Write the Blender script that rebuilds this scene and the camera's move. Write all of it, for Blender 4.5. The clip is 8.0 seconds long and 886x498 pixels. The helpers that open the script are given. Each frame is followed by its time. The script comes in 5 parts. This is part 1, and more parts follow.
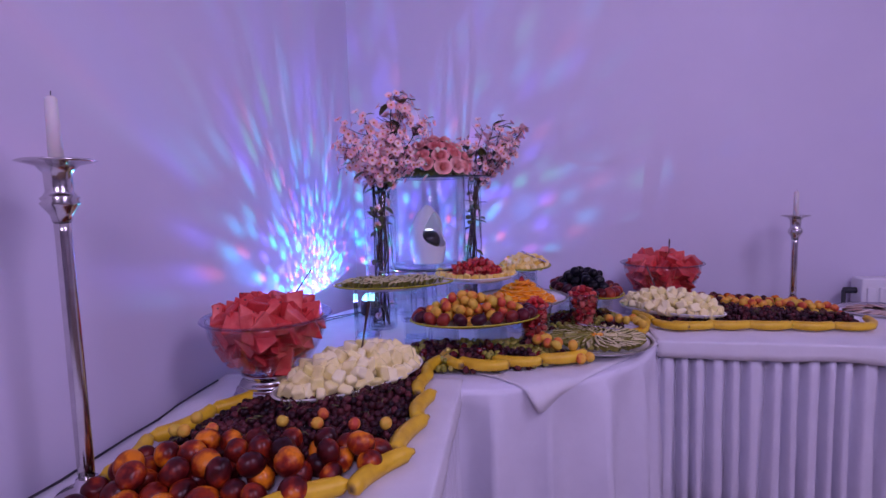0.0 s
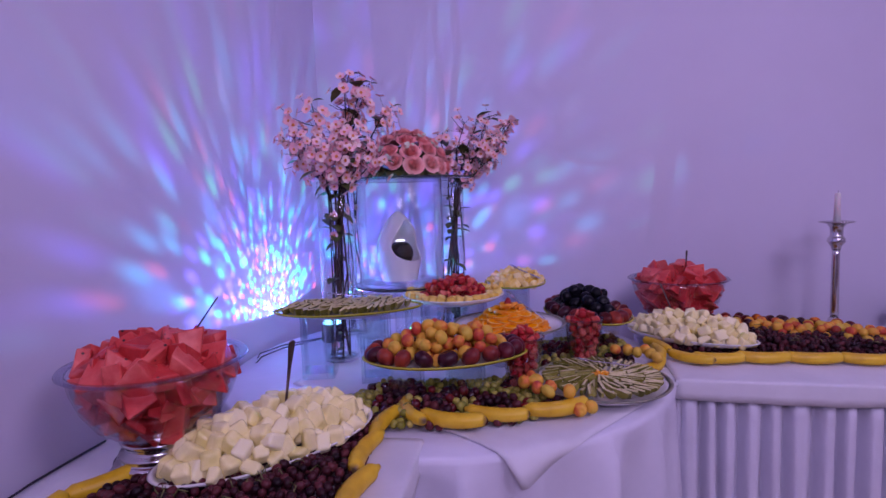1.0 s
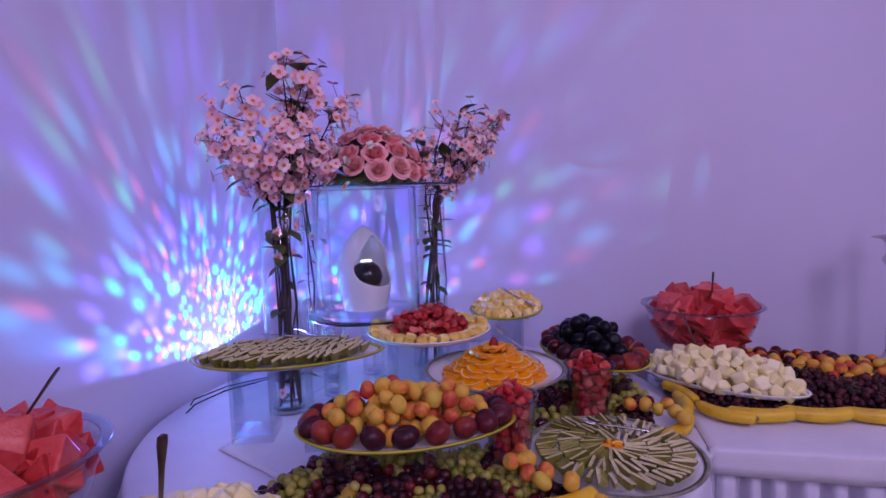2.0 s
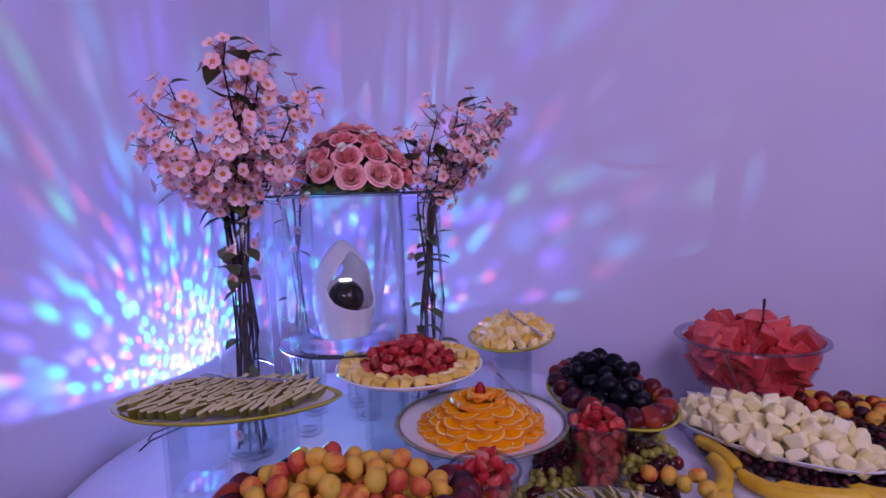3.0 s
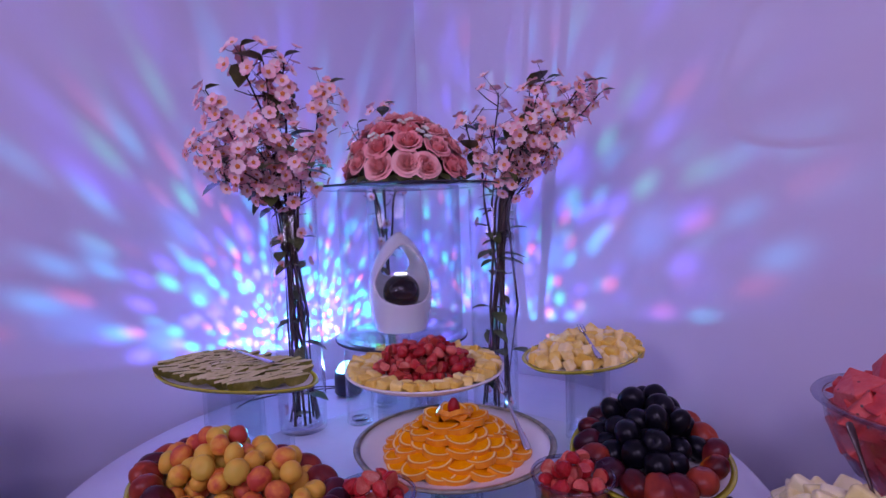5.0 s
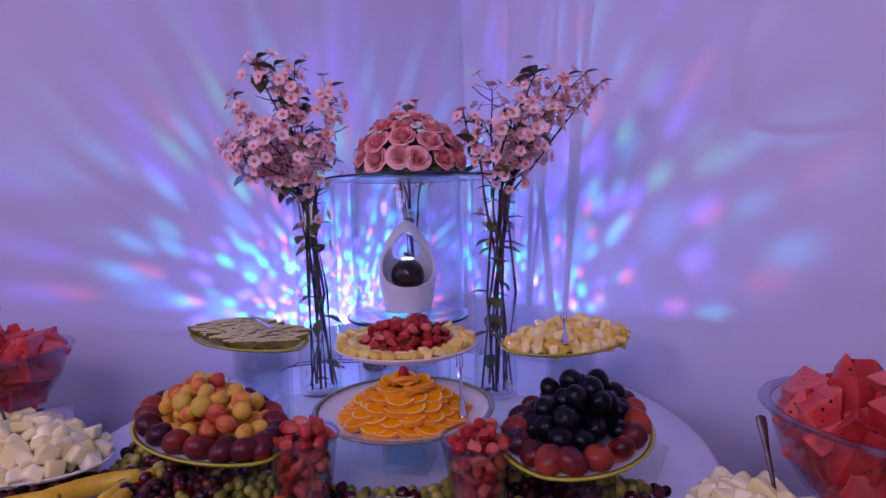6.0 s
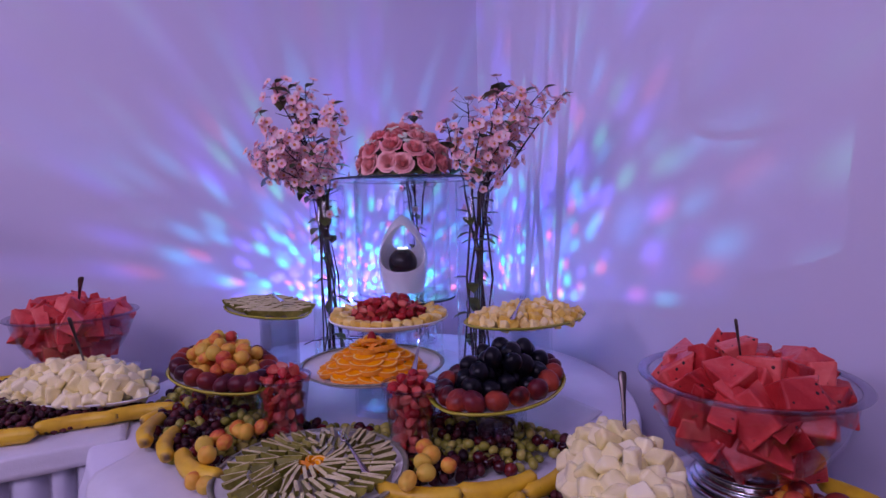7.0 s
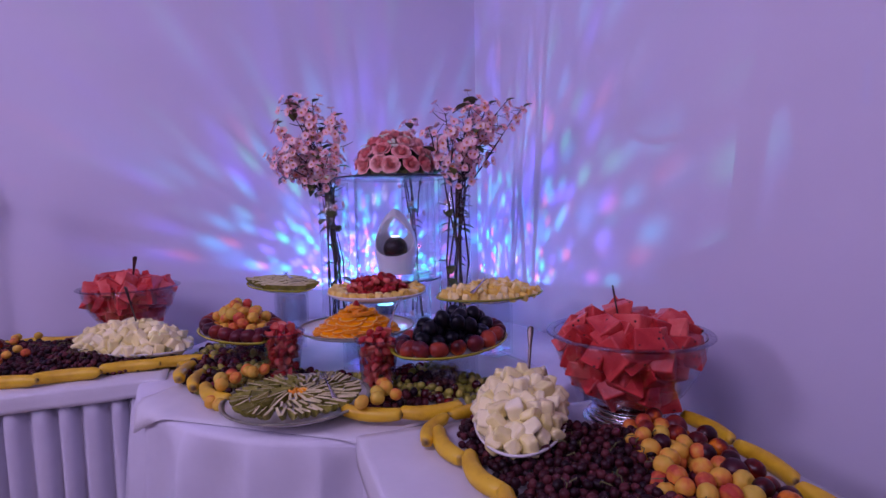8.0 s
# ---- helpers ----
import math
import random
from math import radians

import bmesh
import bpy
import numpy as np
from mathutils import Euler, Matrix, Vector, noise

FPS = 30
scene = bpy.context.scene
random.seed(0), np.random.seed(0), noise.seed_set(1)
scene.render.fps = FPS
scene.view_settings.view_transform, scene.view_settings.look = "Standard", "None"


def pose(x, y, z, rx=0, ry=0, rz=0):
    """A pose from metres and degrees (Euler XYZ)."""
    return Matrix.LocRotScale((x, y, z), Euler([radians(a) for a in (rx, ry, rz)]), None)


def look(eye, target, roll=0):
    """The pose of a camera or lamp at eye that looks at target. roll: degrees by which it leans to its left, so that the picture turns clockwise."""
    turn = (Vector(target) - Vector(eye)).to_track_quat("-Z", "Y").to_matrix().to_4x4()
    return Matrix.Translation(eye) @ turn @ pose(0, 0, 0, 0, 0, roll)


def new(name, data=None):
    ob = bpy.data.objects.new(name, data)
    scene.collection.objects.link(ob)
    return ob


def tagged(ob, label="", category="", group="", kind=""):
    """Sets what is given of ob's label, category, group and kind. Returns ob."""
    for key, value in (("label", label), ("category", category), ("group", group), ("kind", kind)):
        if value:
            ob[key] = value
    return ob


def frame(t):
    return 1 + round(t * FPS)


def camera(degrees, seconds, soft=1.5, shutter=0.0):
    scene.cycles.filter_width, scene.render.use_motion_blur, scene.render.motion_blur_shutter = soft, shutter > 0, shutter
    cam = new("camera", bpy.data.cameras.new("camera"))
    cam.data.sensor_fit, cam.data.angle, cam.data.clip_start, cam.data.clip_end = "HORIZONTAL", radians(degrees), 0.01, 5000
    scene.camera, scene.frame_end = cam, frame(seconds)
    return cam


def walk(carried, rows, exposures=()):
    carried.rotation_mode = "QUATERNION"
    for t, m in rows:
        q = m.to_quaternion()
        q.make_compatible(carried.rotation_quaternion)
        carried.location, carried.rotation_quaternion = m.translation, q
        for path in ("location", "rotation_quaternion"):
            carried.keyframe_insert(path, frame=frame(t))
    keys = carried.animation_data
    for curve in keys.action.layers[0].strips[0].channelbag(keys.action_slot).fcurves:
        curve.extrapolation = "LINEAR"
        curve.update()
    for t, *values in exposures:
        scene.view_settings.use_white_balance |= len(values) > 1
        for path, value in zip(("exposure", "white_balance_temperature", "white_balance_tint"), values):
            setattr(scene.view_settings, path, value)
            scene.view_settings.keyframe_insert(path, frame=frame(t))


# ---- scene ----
cam = camera(79.6, 8.0)
PATH = [
    (0, (0.004, 0.054, 1.274), (0.03, 2.045, 1.079), -1.5),
    (0.5, (0.063, 0.236, 1.257), (0.084, 2.228, 1.08), -1.6),
    (1, (0.117, 0.409, 1.265), (0.128, 2.402, 1.094), -1.8),
    (1.5, (0.169, 0.58, 1.271), (0.17, 2.573, 1.104), -1.9),
    (1.7, (0.18, 0.651, 1.282), (0.187, 2.644, 1.115), -1.9),
    (2.8, (0.301, 0.938, 1.334), (0.23, 2.927, 1.136), -1.8),
    (3, (0.339, 0.982, 1.337), (0.173, 2.966, 1.147), -1.9),
    (3.5, (0.426, 1.07, 1.335), (-0.07, 3.0, 1.169), -2.0),
    (4, (0.538, 1.141, 1.334), (-0.202, 2.991, 1.165), -1.7),
    (4.5, (0.667, 1.2, 1.319), (-0.256, 2.967, 1.156), -1.6),
    (5.8, (1.039, 1.366, 1.268), (-0.366, 2.783, 1.127), -1.7),
    (6, (1.098, 1.386, 1.27), (-0.36, 2.746, 1.12), -1.4),
    (6.5, (1.267, 1.419, 1.261), (-0.294, 2.659, 1.111), -1.4),
    (7, (1.433, 1.429, 1.258), (-0.197, 2.578, 1.11), -1.2),
    (7.5, (1.606, 1.435, 1.242), (-0.079, 2.501, 1.095), -1.1),
    (8, (1.785, 1.438, 1.237), (0.067, 2.452, 1.087), -1.1),
]
walk(cam, [(t, look(eye, target, roll)) for t, eye, target, roll in PATH])

# ---- world, lights ----
world = bpy.data.worlds.new("room_dim")
scene.world = world
world.use_nodes = True
world.node_tree.nodes["Background"].inputs[0].default_value = (0.55, 0.5, 0.8, 1)
world.node_tree.nodes["Background"].inputs[1].default_value = 0.03

ROOM = pose(0, 0, 0, 0, 0, -10)
WALL_U, WALL_V = -0.94, 2.83
TOP = 0.76
RC = Vector((0.132, 2.12, TOP))
RR = 0.685
LAMP = Vector((-0.295, 2.372, 0.827))


def area_lamp(name, uvz, target, size, energy, colour):
    d = bpy.data.lights.new(name, "AREA")
    d.shape, d.size, d.energy, d.color = "DISK", size, energy, colour
    ob = new(name, d)
    eye = ROOM @ Vector(uvz)
    ob.matrix_world = look(eye, ROOM @ Vector(target))
    return ob


LILAC = (0.775, 0.61, 1.1)
# Unseen lamps added to brighten the room; the first two tilt toward the walls.
area_lamp("ceiling_lamp", (1.7, 0.3, 2.8), (-0.8, 2.7, 1.6), 1.0, 27, LILAC)
area_lamp("ceiling_lamp", (0.6, -1.8, 2.8), (-0.4, 2.8, 0.9), 1.0, 39, LILAC)
area_lamp("ceiling_lamp", (4.6, -1.0, 2.93), (4.6, -0.98, 0), 1.7, 36, LILAC)

spark = bpy.data.lights.new("disco_bulb", "POINT")
spark.energy, spark.color, spark.shadow_soft_size = 102, (1, 1, 1), 0.0008
new("disco_bulb", spark).location = LAMP


# ---- materials ----
def mat(name, colour, rough=0.5, metal=0.0, **more):
    m = bpy.data.materials.new(name)
    m.use_nodes = True
    p = m.node_tree.nodes["Principled BSDF"]
    p.inputs["Base Color"].default_value = (*colour, 1)
    p.inputs["Roughness"].default_value = rough
    p.inputs["Metallic"].default_value = metal
    for k, v in more.items():
        p.inputs[k.replace("_", " ")].default_value = v
    return m


def nd(m, kind, **sets):
    n = m.node_tree.nodes.new(kind)
    for k, v in sets.items():
        if k.startswith("i_"):
            n.inputs[k[2:].replace("_", " ")].default_value = v
        else:
            setattr(n, k, v)
    return n


def ln(m, a, ao, b, bi):
    m.node_tree.links.new(a.outputs[ao], b.inputs[bi])


def ramp(m, stops):
    r = nd(m, "ShaderNodeValToRGB")
    e = r.color_ramp.elements
    while len(e) < len(stops):
        e.new(0.5)
    for s, (p, c) in zip(e, stops):
        s.position, s.color = p, (*c, 1)
    return r


def mottled(name, stops, scale, rough=0.5, bump=0.0, bscale=60, shift=0.0, detail=4, **more):
    """Colour by noise along stops; shift moves the colour from piece to piece."""
    m = mat(name, stops[0][1], rough, **more)
    p = m.node_tree.nodes["Principled BSDF"]
    co = nd(m, "ShaderNodeTexCoord")
    info = nd(m, "ShaderNodeObjectInfo")
    off = nd(m, "ShaderNodeVectorMath", operation="MULTIPLY_ADD")
    ln(m, info, "Random", off, 0)
    off.inputs[1].default_value = (17.3, 9.1, 23.7)
    ln(m, co, "Object", off, 2)
    n = nd(m, "ShaderNodeTexNoise", i_Scale=scale, i_Detail=detail, i_Roughness=0.6)
    ln(m, off, 0, n, "Vector")
    fac = n
    out = "Fac"
    if shift:
        geo = nd(m, "ShaderNodeNewGeometry")
        add = nd(m, "ShaderNodeMath", operation="ADD")
        ln(m, info, "Random", add, 0)
        ln(m, geo, "Random Per Island", add, 1)
        fr = nd(m, "ShaderNodeMath", operation="FRACT")
        ln(m, add, 0, fr, 0)
        mu = nd(m, "ShaderNodeMath", operation="MULTIPLY_ADD")
        ln(m, fr, 0, mu, 0)
        mu.inputs[1].default_value = shift
        mu.inputs[2].default_value = -shift / 2
        ad = nd(m, "ShaderNodeMath", operation="ADD", use_clamp=True)
        ln(m, mu, 0, ad, 0)
        ln(m, n, "Fac", ad, 1)
        fac, out = ad, 0
    r = ramp(m, stops)
    ln(m, fac, out, r, 0)
    ln(m, r, 0, p, "Base Color")
    if bump:
        b2 = nd(m, "ShaderNodeTexNoise", i_Scale=bscale, i_Detail=3)
        ln(m, off, 0, b2, "Vector")
        bp = nd(m, "ShaderNodeBump", i_Strength=bump, i_Distance=0.003)
        ln(m, b2, "Fac", bp, "Height")
        ln(m, bp, 0, p, "Normal")
    return m


WALL = mottled("wall_paint", [(0.3, (0.64, 0.6, 0.74)), (0.7, (0.69, 0.65, 0.79))], 1.3, 0.75, 0.06, 180)
CEIL = mottled("ceiling_paint", [(0.3, (0.78, 0.76, 0.8)), (0.7, (0.84, 0.82, 0.86))], 1.0, 0.9)
FLOOR = mottled("floor_laminate", [(0.3, (0.2, 0.12, 0.07)), (0.7, (0.3, 0.19, 0.11))], 6, 0.4)
CLOTH = mottled("white_linen", [(0.3, (0.66, 0.65, 0.69)), (0.7, (0.73, 0.72, 0.76))], 9, 0.85, 0.25, 420, Sheen_Weight=0.2)
SKIRT = mottled("white_satin", [(0.3, (0.68, 0.67, 0.77)), (0.7, (0.75, 0.74, 0.84))], 7, 0.5, 0.12, 300)


def clear(name, tint, edge, rough, least=0.035):
    """Clear thin-walled glass: gloss, strongest at grazing angles, over a see-through body."""
    m = bpy.data.materials.new(name)
    m.use_nodes = True
    m.node_tree.nodes.clear()
    tr = nd(m, "ShaderNodeBsdfTransparent")
    tr.inputs[0].default_value = (*tint, 1)
    gl = nd(m, "ShaderNodeBsdfGlossy", i_Roughness=rough)
    fr = nd(m, "ShaderNodeLayerWeight", i_Blend=0.5)
    pw = nd(m, "ShaderNodeMath", operation="POWER")
    ln(m, fr, "Facing", pw, 0)
    pw.inputs[1].default_value = 3.5
    sc = nd(m, "ShaderNodeMath", operation="MULTIPLY_ADD", use_clamp=True)
    ln(m, pw, 0, sc, 0)
    sc.inputs[1].default_value = edge
    sc.inputs[2].default_value = least
    mx = nd(m, "ShaderNodeMixShader")
    ln(m, sc, 0, mx, 0)
    ln(m, tr, 0, mx, 1)
    ln(m, gl, 0, mx, 2)
    ln(m, mx, 0, nd(m, "ShaderNodeOutputMaterial"), 0)
    return m


scene.cycles.transparent_max_bounces = 32
GLASS = clear("clear_glass", (0.978, 0.985, 0.99), 0.85, 0.02)
VASE = clear("square_vase_glass", (0.93, 0.955, 0.97), 0.95, 0.03, 0.06)
ACRYL = clear("clear_acrylic", (0.93, 0.92, 0.95), 0.6, 0.1)
ACRYL_RIM = clear("acrylic_rim", (0.72, 0.72, 0.82), 0.9, 0.12)
SHELF = clear("shelf_glass", (0.84, 0.88, 0.9), 1.0, 0.02, 0.16)
CHROME = mottled("polished_silver", [(0.3, (0.55, 0.53, 0.52)), (0.7, (0.72, 0.7, 0.69))], 20, 0.18, 0.05, 90, Metallic=1.0)
PORC = mottled("white_porcelain", [(0.3, (0.78, 0.77, 0.74)), (0.7, (0.84, 0.83, 0.8))], 12, 0.16)
RIM = mottled("grey_gilt_rim", [(0.35, (0.16, 0.17, 0.13)), (0.65, (0.34, 0.32, 0.22))], 60, 0.3)
LIME = mottled("lime_glaze", [(0.3, (0.42, 0.4, 0.03)), (0.7, (0.56, 0.52, 0.06))], 14, 0.22)
EGG = mat("white_gloss_plastic", (0.84, 0.82, 0.86), 0.22, Coat_Weight=0.4)
BLACK = mat("black_gloss_plastic", (0.012, 0.012, 0.016), 0.12)
DARK = mat("dark_cable_and_gap_shade", (0.03, 0.03, 0.04), 0.5)
WAX = mat("candle_wax", (0.7, 0.66, 0.66), 0.5, Subsurface_Weight=0.3)
MELON = mottled("white_melon", [(0.25, (0.84, 0.76, 0.3)), (0.5, (0.98, 0.87, 0.45)), (0.75, (1.0, 0.92, 0.58))], 18, 0.22, 0.25, 130, 0.35, Subsurface_Weight=0.35, Subsurface_Radius=(0.01, 0.01, 0.006), Specular_IOR_Level=0.3)
PINE = mottled("pineapple", [(0.25, (0.84, 0.55, 0.08)), (0.5, (0.95, 0.72, 0.18)), (0.75, (1.0, 0.84, 0.4))], 30, 0.35, 0.4, 160, 0.5, Specular_IOR_Level=0.3)
STRAWCUT = mottled("strawberry_cut", [(0.3, (0.5, 0.05, 0.035)), (0.6, (0.66, 0.16, 0.1)), (0.8, (0.78, 0.4, 0.28))], 60, 0.3, 0.3, 260, 0.3, Specular_IOR_Level=0.3)
STRAW = mottled("strawberry", [(0.25, (0.3, 0.008, 0.012)), (0.55, (0.5, 0.022, 0.024)), (0.8, (0.72, 0.17, 0.12))], 34, 0.36, 0.5, 260, 0.6, Specular_IOR_Level=0.3)
NECT = mottled("nectarine_skin", [(0.36, (0.024, 0.003, 0.005)), (0.49, (0.1, 0.006, 0.006)), (0.57, (0.3, 0.028, 0.006)), (0.66, (0.76, 0.22, 0.01))], 13, 0.3, 0.08, 240, 0.16, Specular_IOR_Level=0.3)
APRI = mottled("apricot_skin", [(0.31, (0.5, 0.06, 0.035)), (0.4, (0.7, 0.2, 0.04)), (0.49, (0.78, 0.41, 0.05)), (0.72, (0.66, 0.47, 0.06))], 17, 0.5, 0.1, 300, 0.34, Specular_IOR_Level=0.3)
PLUM = mottled("dark_plum_skin", [(0.3, (0.002, 0.002, 0.004)), (0.6, (0.004, 0.004, 0.008)), (0.8, (0.009, 0.008, 0.014))], 14, 0.3, 0.04, 200, 0.3, Specular_IOR_Level=0.22)
REDPLUM = mottled("red_plum_skin", [(0.3, (0.035, 0.005, 0.012)), (0.55, (0.12, 0.01, 0.016)), (0.8, (0.36, 0.05, 0.02))], 12, 0.34, 0.05, 200, 0.45, Specular_IOR_Level=0.3)
GRAPE = mottled("red_grape_skin", [(0.25, (0.012, 0.003, 0.006)), (0.55, (0.045, 0.008, 0.013)), (0.8, (0.12, 0.026, 0.03))], 30, 0.4, 0, 60, 0.6, Specular_IOR_Level=0.22)
GREEN = mottled("green_grape_skin", [(0.25, (0.2, 0.2, 0.025)), (0.55, (0.36, 0.33, 0.055)), (0.8, (0.5, 0.42, 0.1))], 30, 0.3, 0, 60, 0.5, Specular_IOR_Level=0.3)
CHERRY = mottled("cherry_skin", [(0.25, (0.02, 0.002, 0.004)), (0.6, (0.09, 0.006, 0.01)), (0.85, (0.24, 0.02, 0.015))], 24, 0.14, 0, 60, 0.5)
TWIG = mottled("brown_twig", [(0.3, (0.035, 0.022, 0.018)), (0.7, (0.09, 0.055, 0.04))], 60, 0.8, 0.4, 200)
STALK = mottled("green_stalk", [(0.3, (0.1, 0.12, 0.03)), (0.7, (0.22, 0.2, 0.07))], 60, 0.7)
LEAF = mottled("leaf_green", [(0.3, (0.05, 0.075, 0.016)), (0.7, (0.13, 0.145, 0.04))], 40, 0.5, 0.2, 120)
BLOSSOM = mottled("pink_petal", [(0.3, (1.0, 0.5, 0.54)), (0.7, (1.0, 0.76, 0.74))], 40, 0.6, 0, 60, 0.5, Subsurface_Weight=0.1)
HEART = mottled("blossom_heart", [(0.3, (0.66, 0.16, 0.03)), (0.7, (0.82, 0.34, 0.06))], 50, 0.6)
ROSE = mottled("rose_petal", [(0.3, (1.0, 0.36, 0.35)), (0.7, (1.0, 0.56, 0.5))], 30, 0.55, 0.1, 90, 0.35)
GYPS = mat("white_filler_flower", (0.75, 0.78, 0.62), 0.6)
RIND = mottled("orange_rind", [(0.3, (0.8, 0.25, 0.01)), (0.7, (0.88, 0.36, 0.02))], 60, 0.35, 0.3, 300, Specular_IOR_Level=0.3)
PITH = mat("orange_pith", (0.95, 0.66, 0.22), 0.5)
FLESH = mottled("orange_flesh", [(0.3, (0.92, 0.3, 0.0)), (0.7, (1.0, 0.43, 0.0))], 50, 0.6, 0.5, 220, Specular_IOR_Level=0.05)
KIWI = mottled("kiwi_flesh", [(0.25, (0.12, 0.12, 0.014)), (0.55, (0.25, 0.235, 0.038)), (0.8, (0.42, 0.38, 0.1))], 40, 0.3, 0.3, 220, 0.4, Specular_IOR_Level=0.3)
KIWIC = mottled("kiwi_core", [(0.3, (0.5, 0.47, 0.18)), (0.7, (0.74, 0.66, 0.38))], 60, 0.4, Specular_IOR_Level=0.3)
BULB_BASE = mat("black_lamp_housing", (0.012, 0.013, 0.02), 0.35)
CUTLERY = mottled("worn_steel", [(0.3, (0.1, 0.075, 0.07)), (0.7, (0.2, 0.16, 0.15))], 30, 0.35, 0.05, 90, Metallic=1.0)
METALW = mottled("white_enamel", [(0.3, (0.74, 0.73, 0.76)), (0.7, (0.8, 0.79, 0.82))], 5, 0.35)


def watermelon():
    m = mottled("watermelon_flesh", [(0.25, (0.4, 0.02, 0.022)), (0.5, (0.62, 0.052, 0.05)), (0.78, (0.8, 0.17, 0.14))], 16, 0.32, 0.5, 120, 0.35, Specular_IOR_Level=0.35)
    p = m.node_tree.nodes["Principled BSDF"]
    link = p.inputs["Base Color"].links[0]
    src = link.from_node
    co = nd(m, "ShaderNodeTexCoord")
    v = nd(m, "ShaderNodeTexVoronoi", i_Scale=58.0)
    ln(m, co, "Object", v, "Vector")
    r = ramp(m, [(0.0, (1, 1, 1)), (0.14, (1, 1, 1)), (0.17, (0, 0, 0))])
    ln(m, v, "Distance", r, 0)
    n = nd(m, "ShaderNodeTexNoise", i_Scale=14.0)
    ln(m, co, "Object", n, "Vector")
    g = ramp(m, [(0.47, (0, 0, 0)), (0.51, (1, 1, 1))])
    ln(m, n, "Fac", g, 0)
    mul = nd(m, "ShaderNodeMath", operation="MULTIPLY")
    ln(m, r, 0, mul, 0)
    ln(m, g, 0, mul, 1)
    mix = nd(m, "ShaderNodeMix", data_type="RGBA")
    ln(m, mul, 0, mix, 0)
    ln(m, src, 0, mix, 6)
    mix.inputs[7].default_value = (0.02, 0.012, 0.01, 1)
    ln(m, mix, 2, p, "Base Color")
    return m


def banana_skin():
    m = mat("banana_skin", (0.78, 0.5, 0.04), 0.42)
    p = m.node_tree.nodes["Principled BSDF"]
    co = nd(m, "ShaderNodeTexCoord")
    n = nd(m, "ShaderNodeTexNoise", i_Scale=22.0, i_Detail=5.0)
    ln(m, co, "Object", n, "Vector")
    c = ramp(m, [(0.3, (0.62, 0.36, 0.012)), (0.55, (0.78, 0.5, 0.018)), (0.8, (0.8, 0.55, 0.04))])
    ln(m, n, "Fac", c, 0)
    sep = nd(m, "ShaderNodeSeparateXYZ")
    ln(m, co, "Object", sep, 0)
    ab = nd(m, "ShaderNodeMath", operation="ABSOLUTE")
    ln(m, sep, 0, ab, 0)
    tip = ramp(m, [(0.083, (0, 0, 0)), (0.089, (1, 1, 1))])
    ln(m, ab, 0, tip, 0)
    sp = nd(m, "ShaderNodeTexNoise", i_Scale=90.0, i_Detail=3.0)
    ln(m, co, "Object", sp, "Vector")
    spots = ramp(m, [(0.7, (0, 0, 0)), (0.76, (0.6, 0.6, 0.6))])
    ln(m, sp, "Fac", spots, 0)
    mx = nd(m, "ShaderNodeMath", operation="MAXIMUM")
    ln(m, tip, 0, mx, 0)
    ln(m, spots, 0, mx, 1)
    mix = nd(m, "ShaderNodeMix", data_type="RGBA")
    ln(m, mx, 0, mix, 0)
    ln(m, c, 0, mix, 6)
    mix.inputs[7].default_value = (0.12, 0.07, 0.025, 1)
    ln(m, mix, 2, p, "Base Color")
    return m


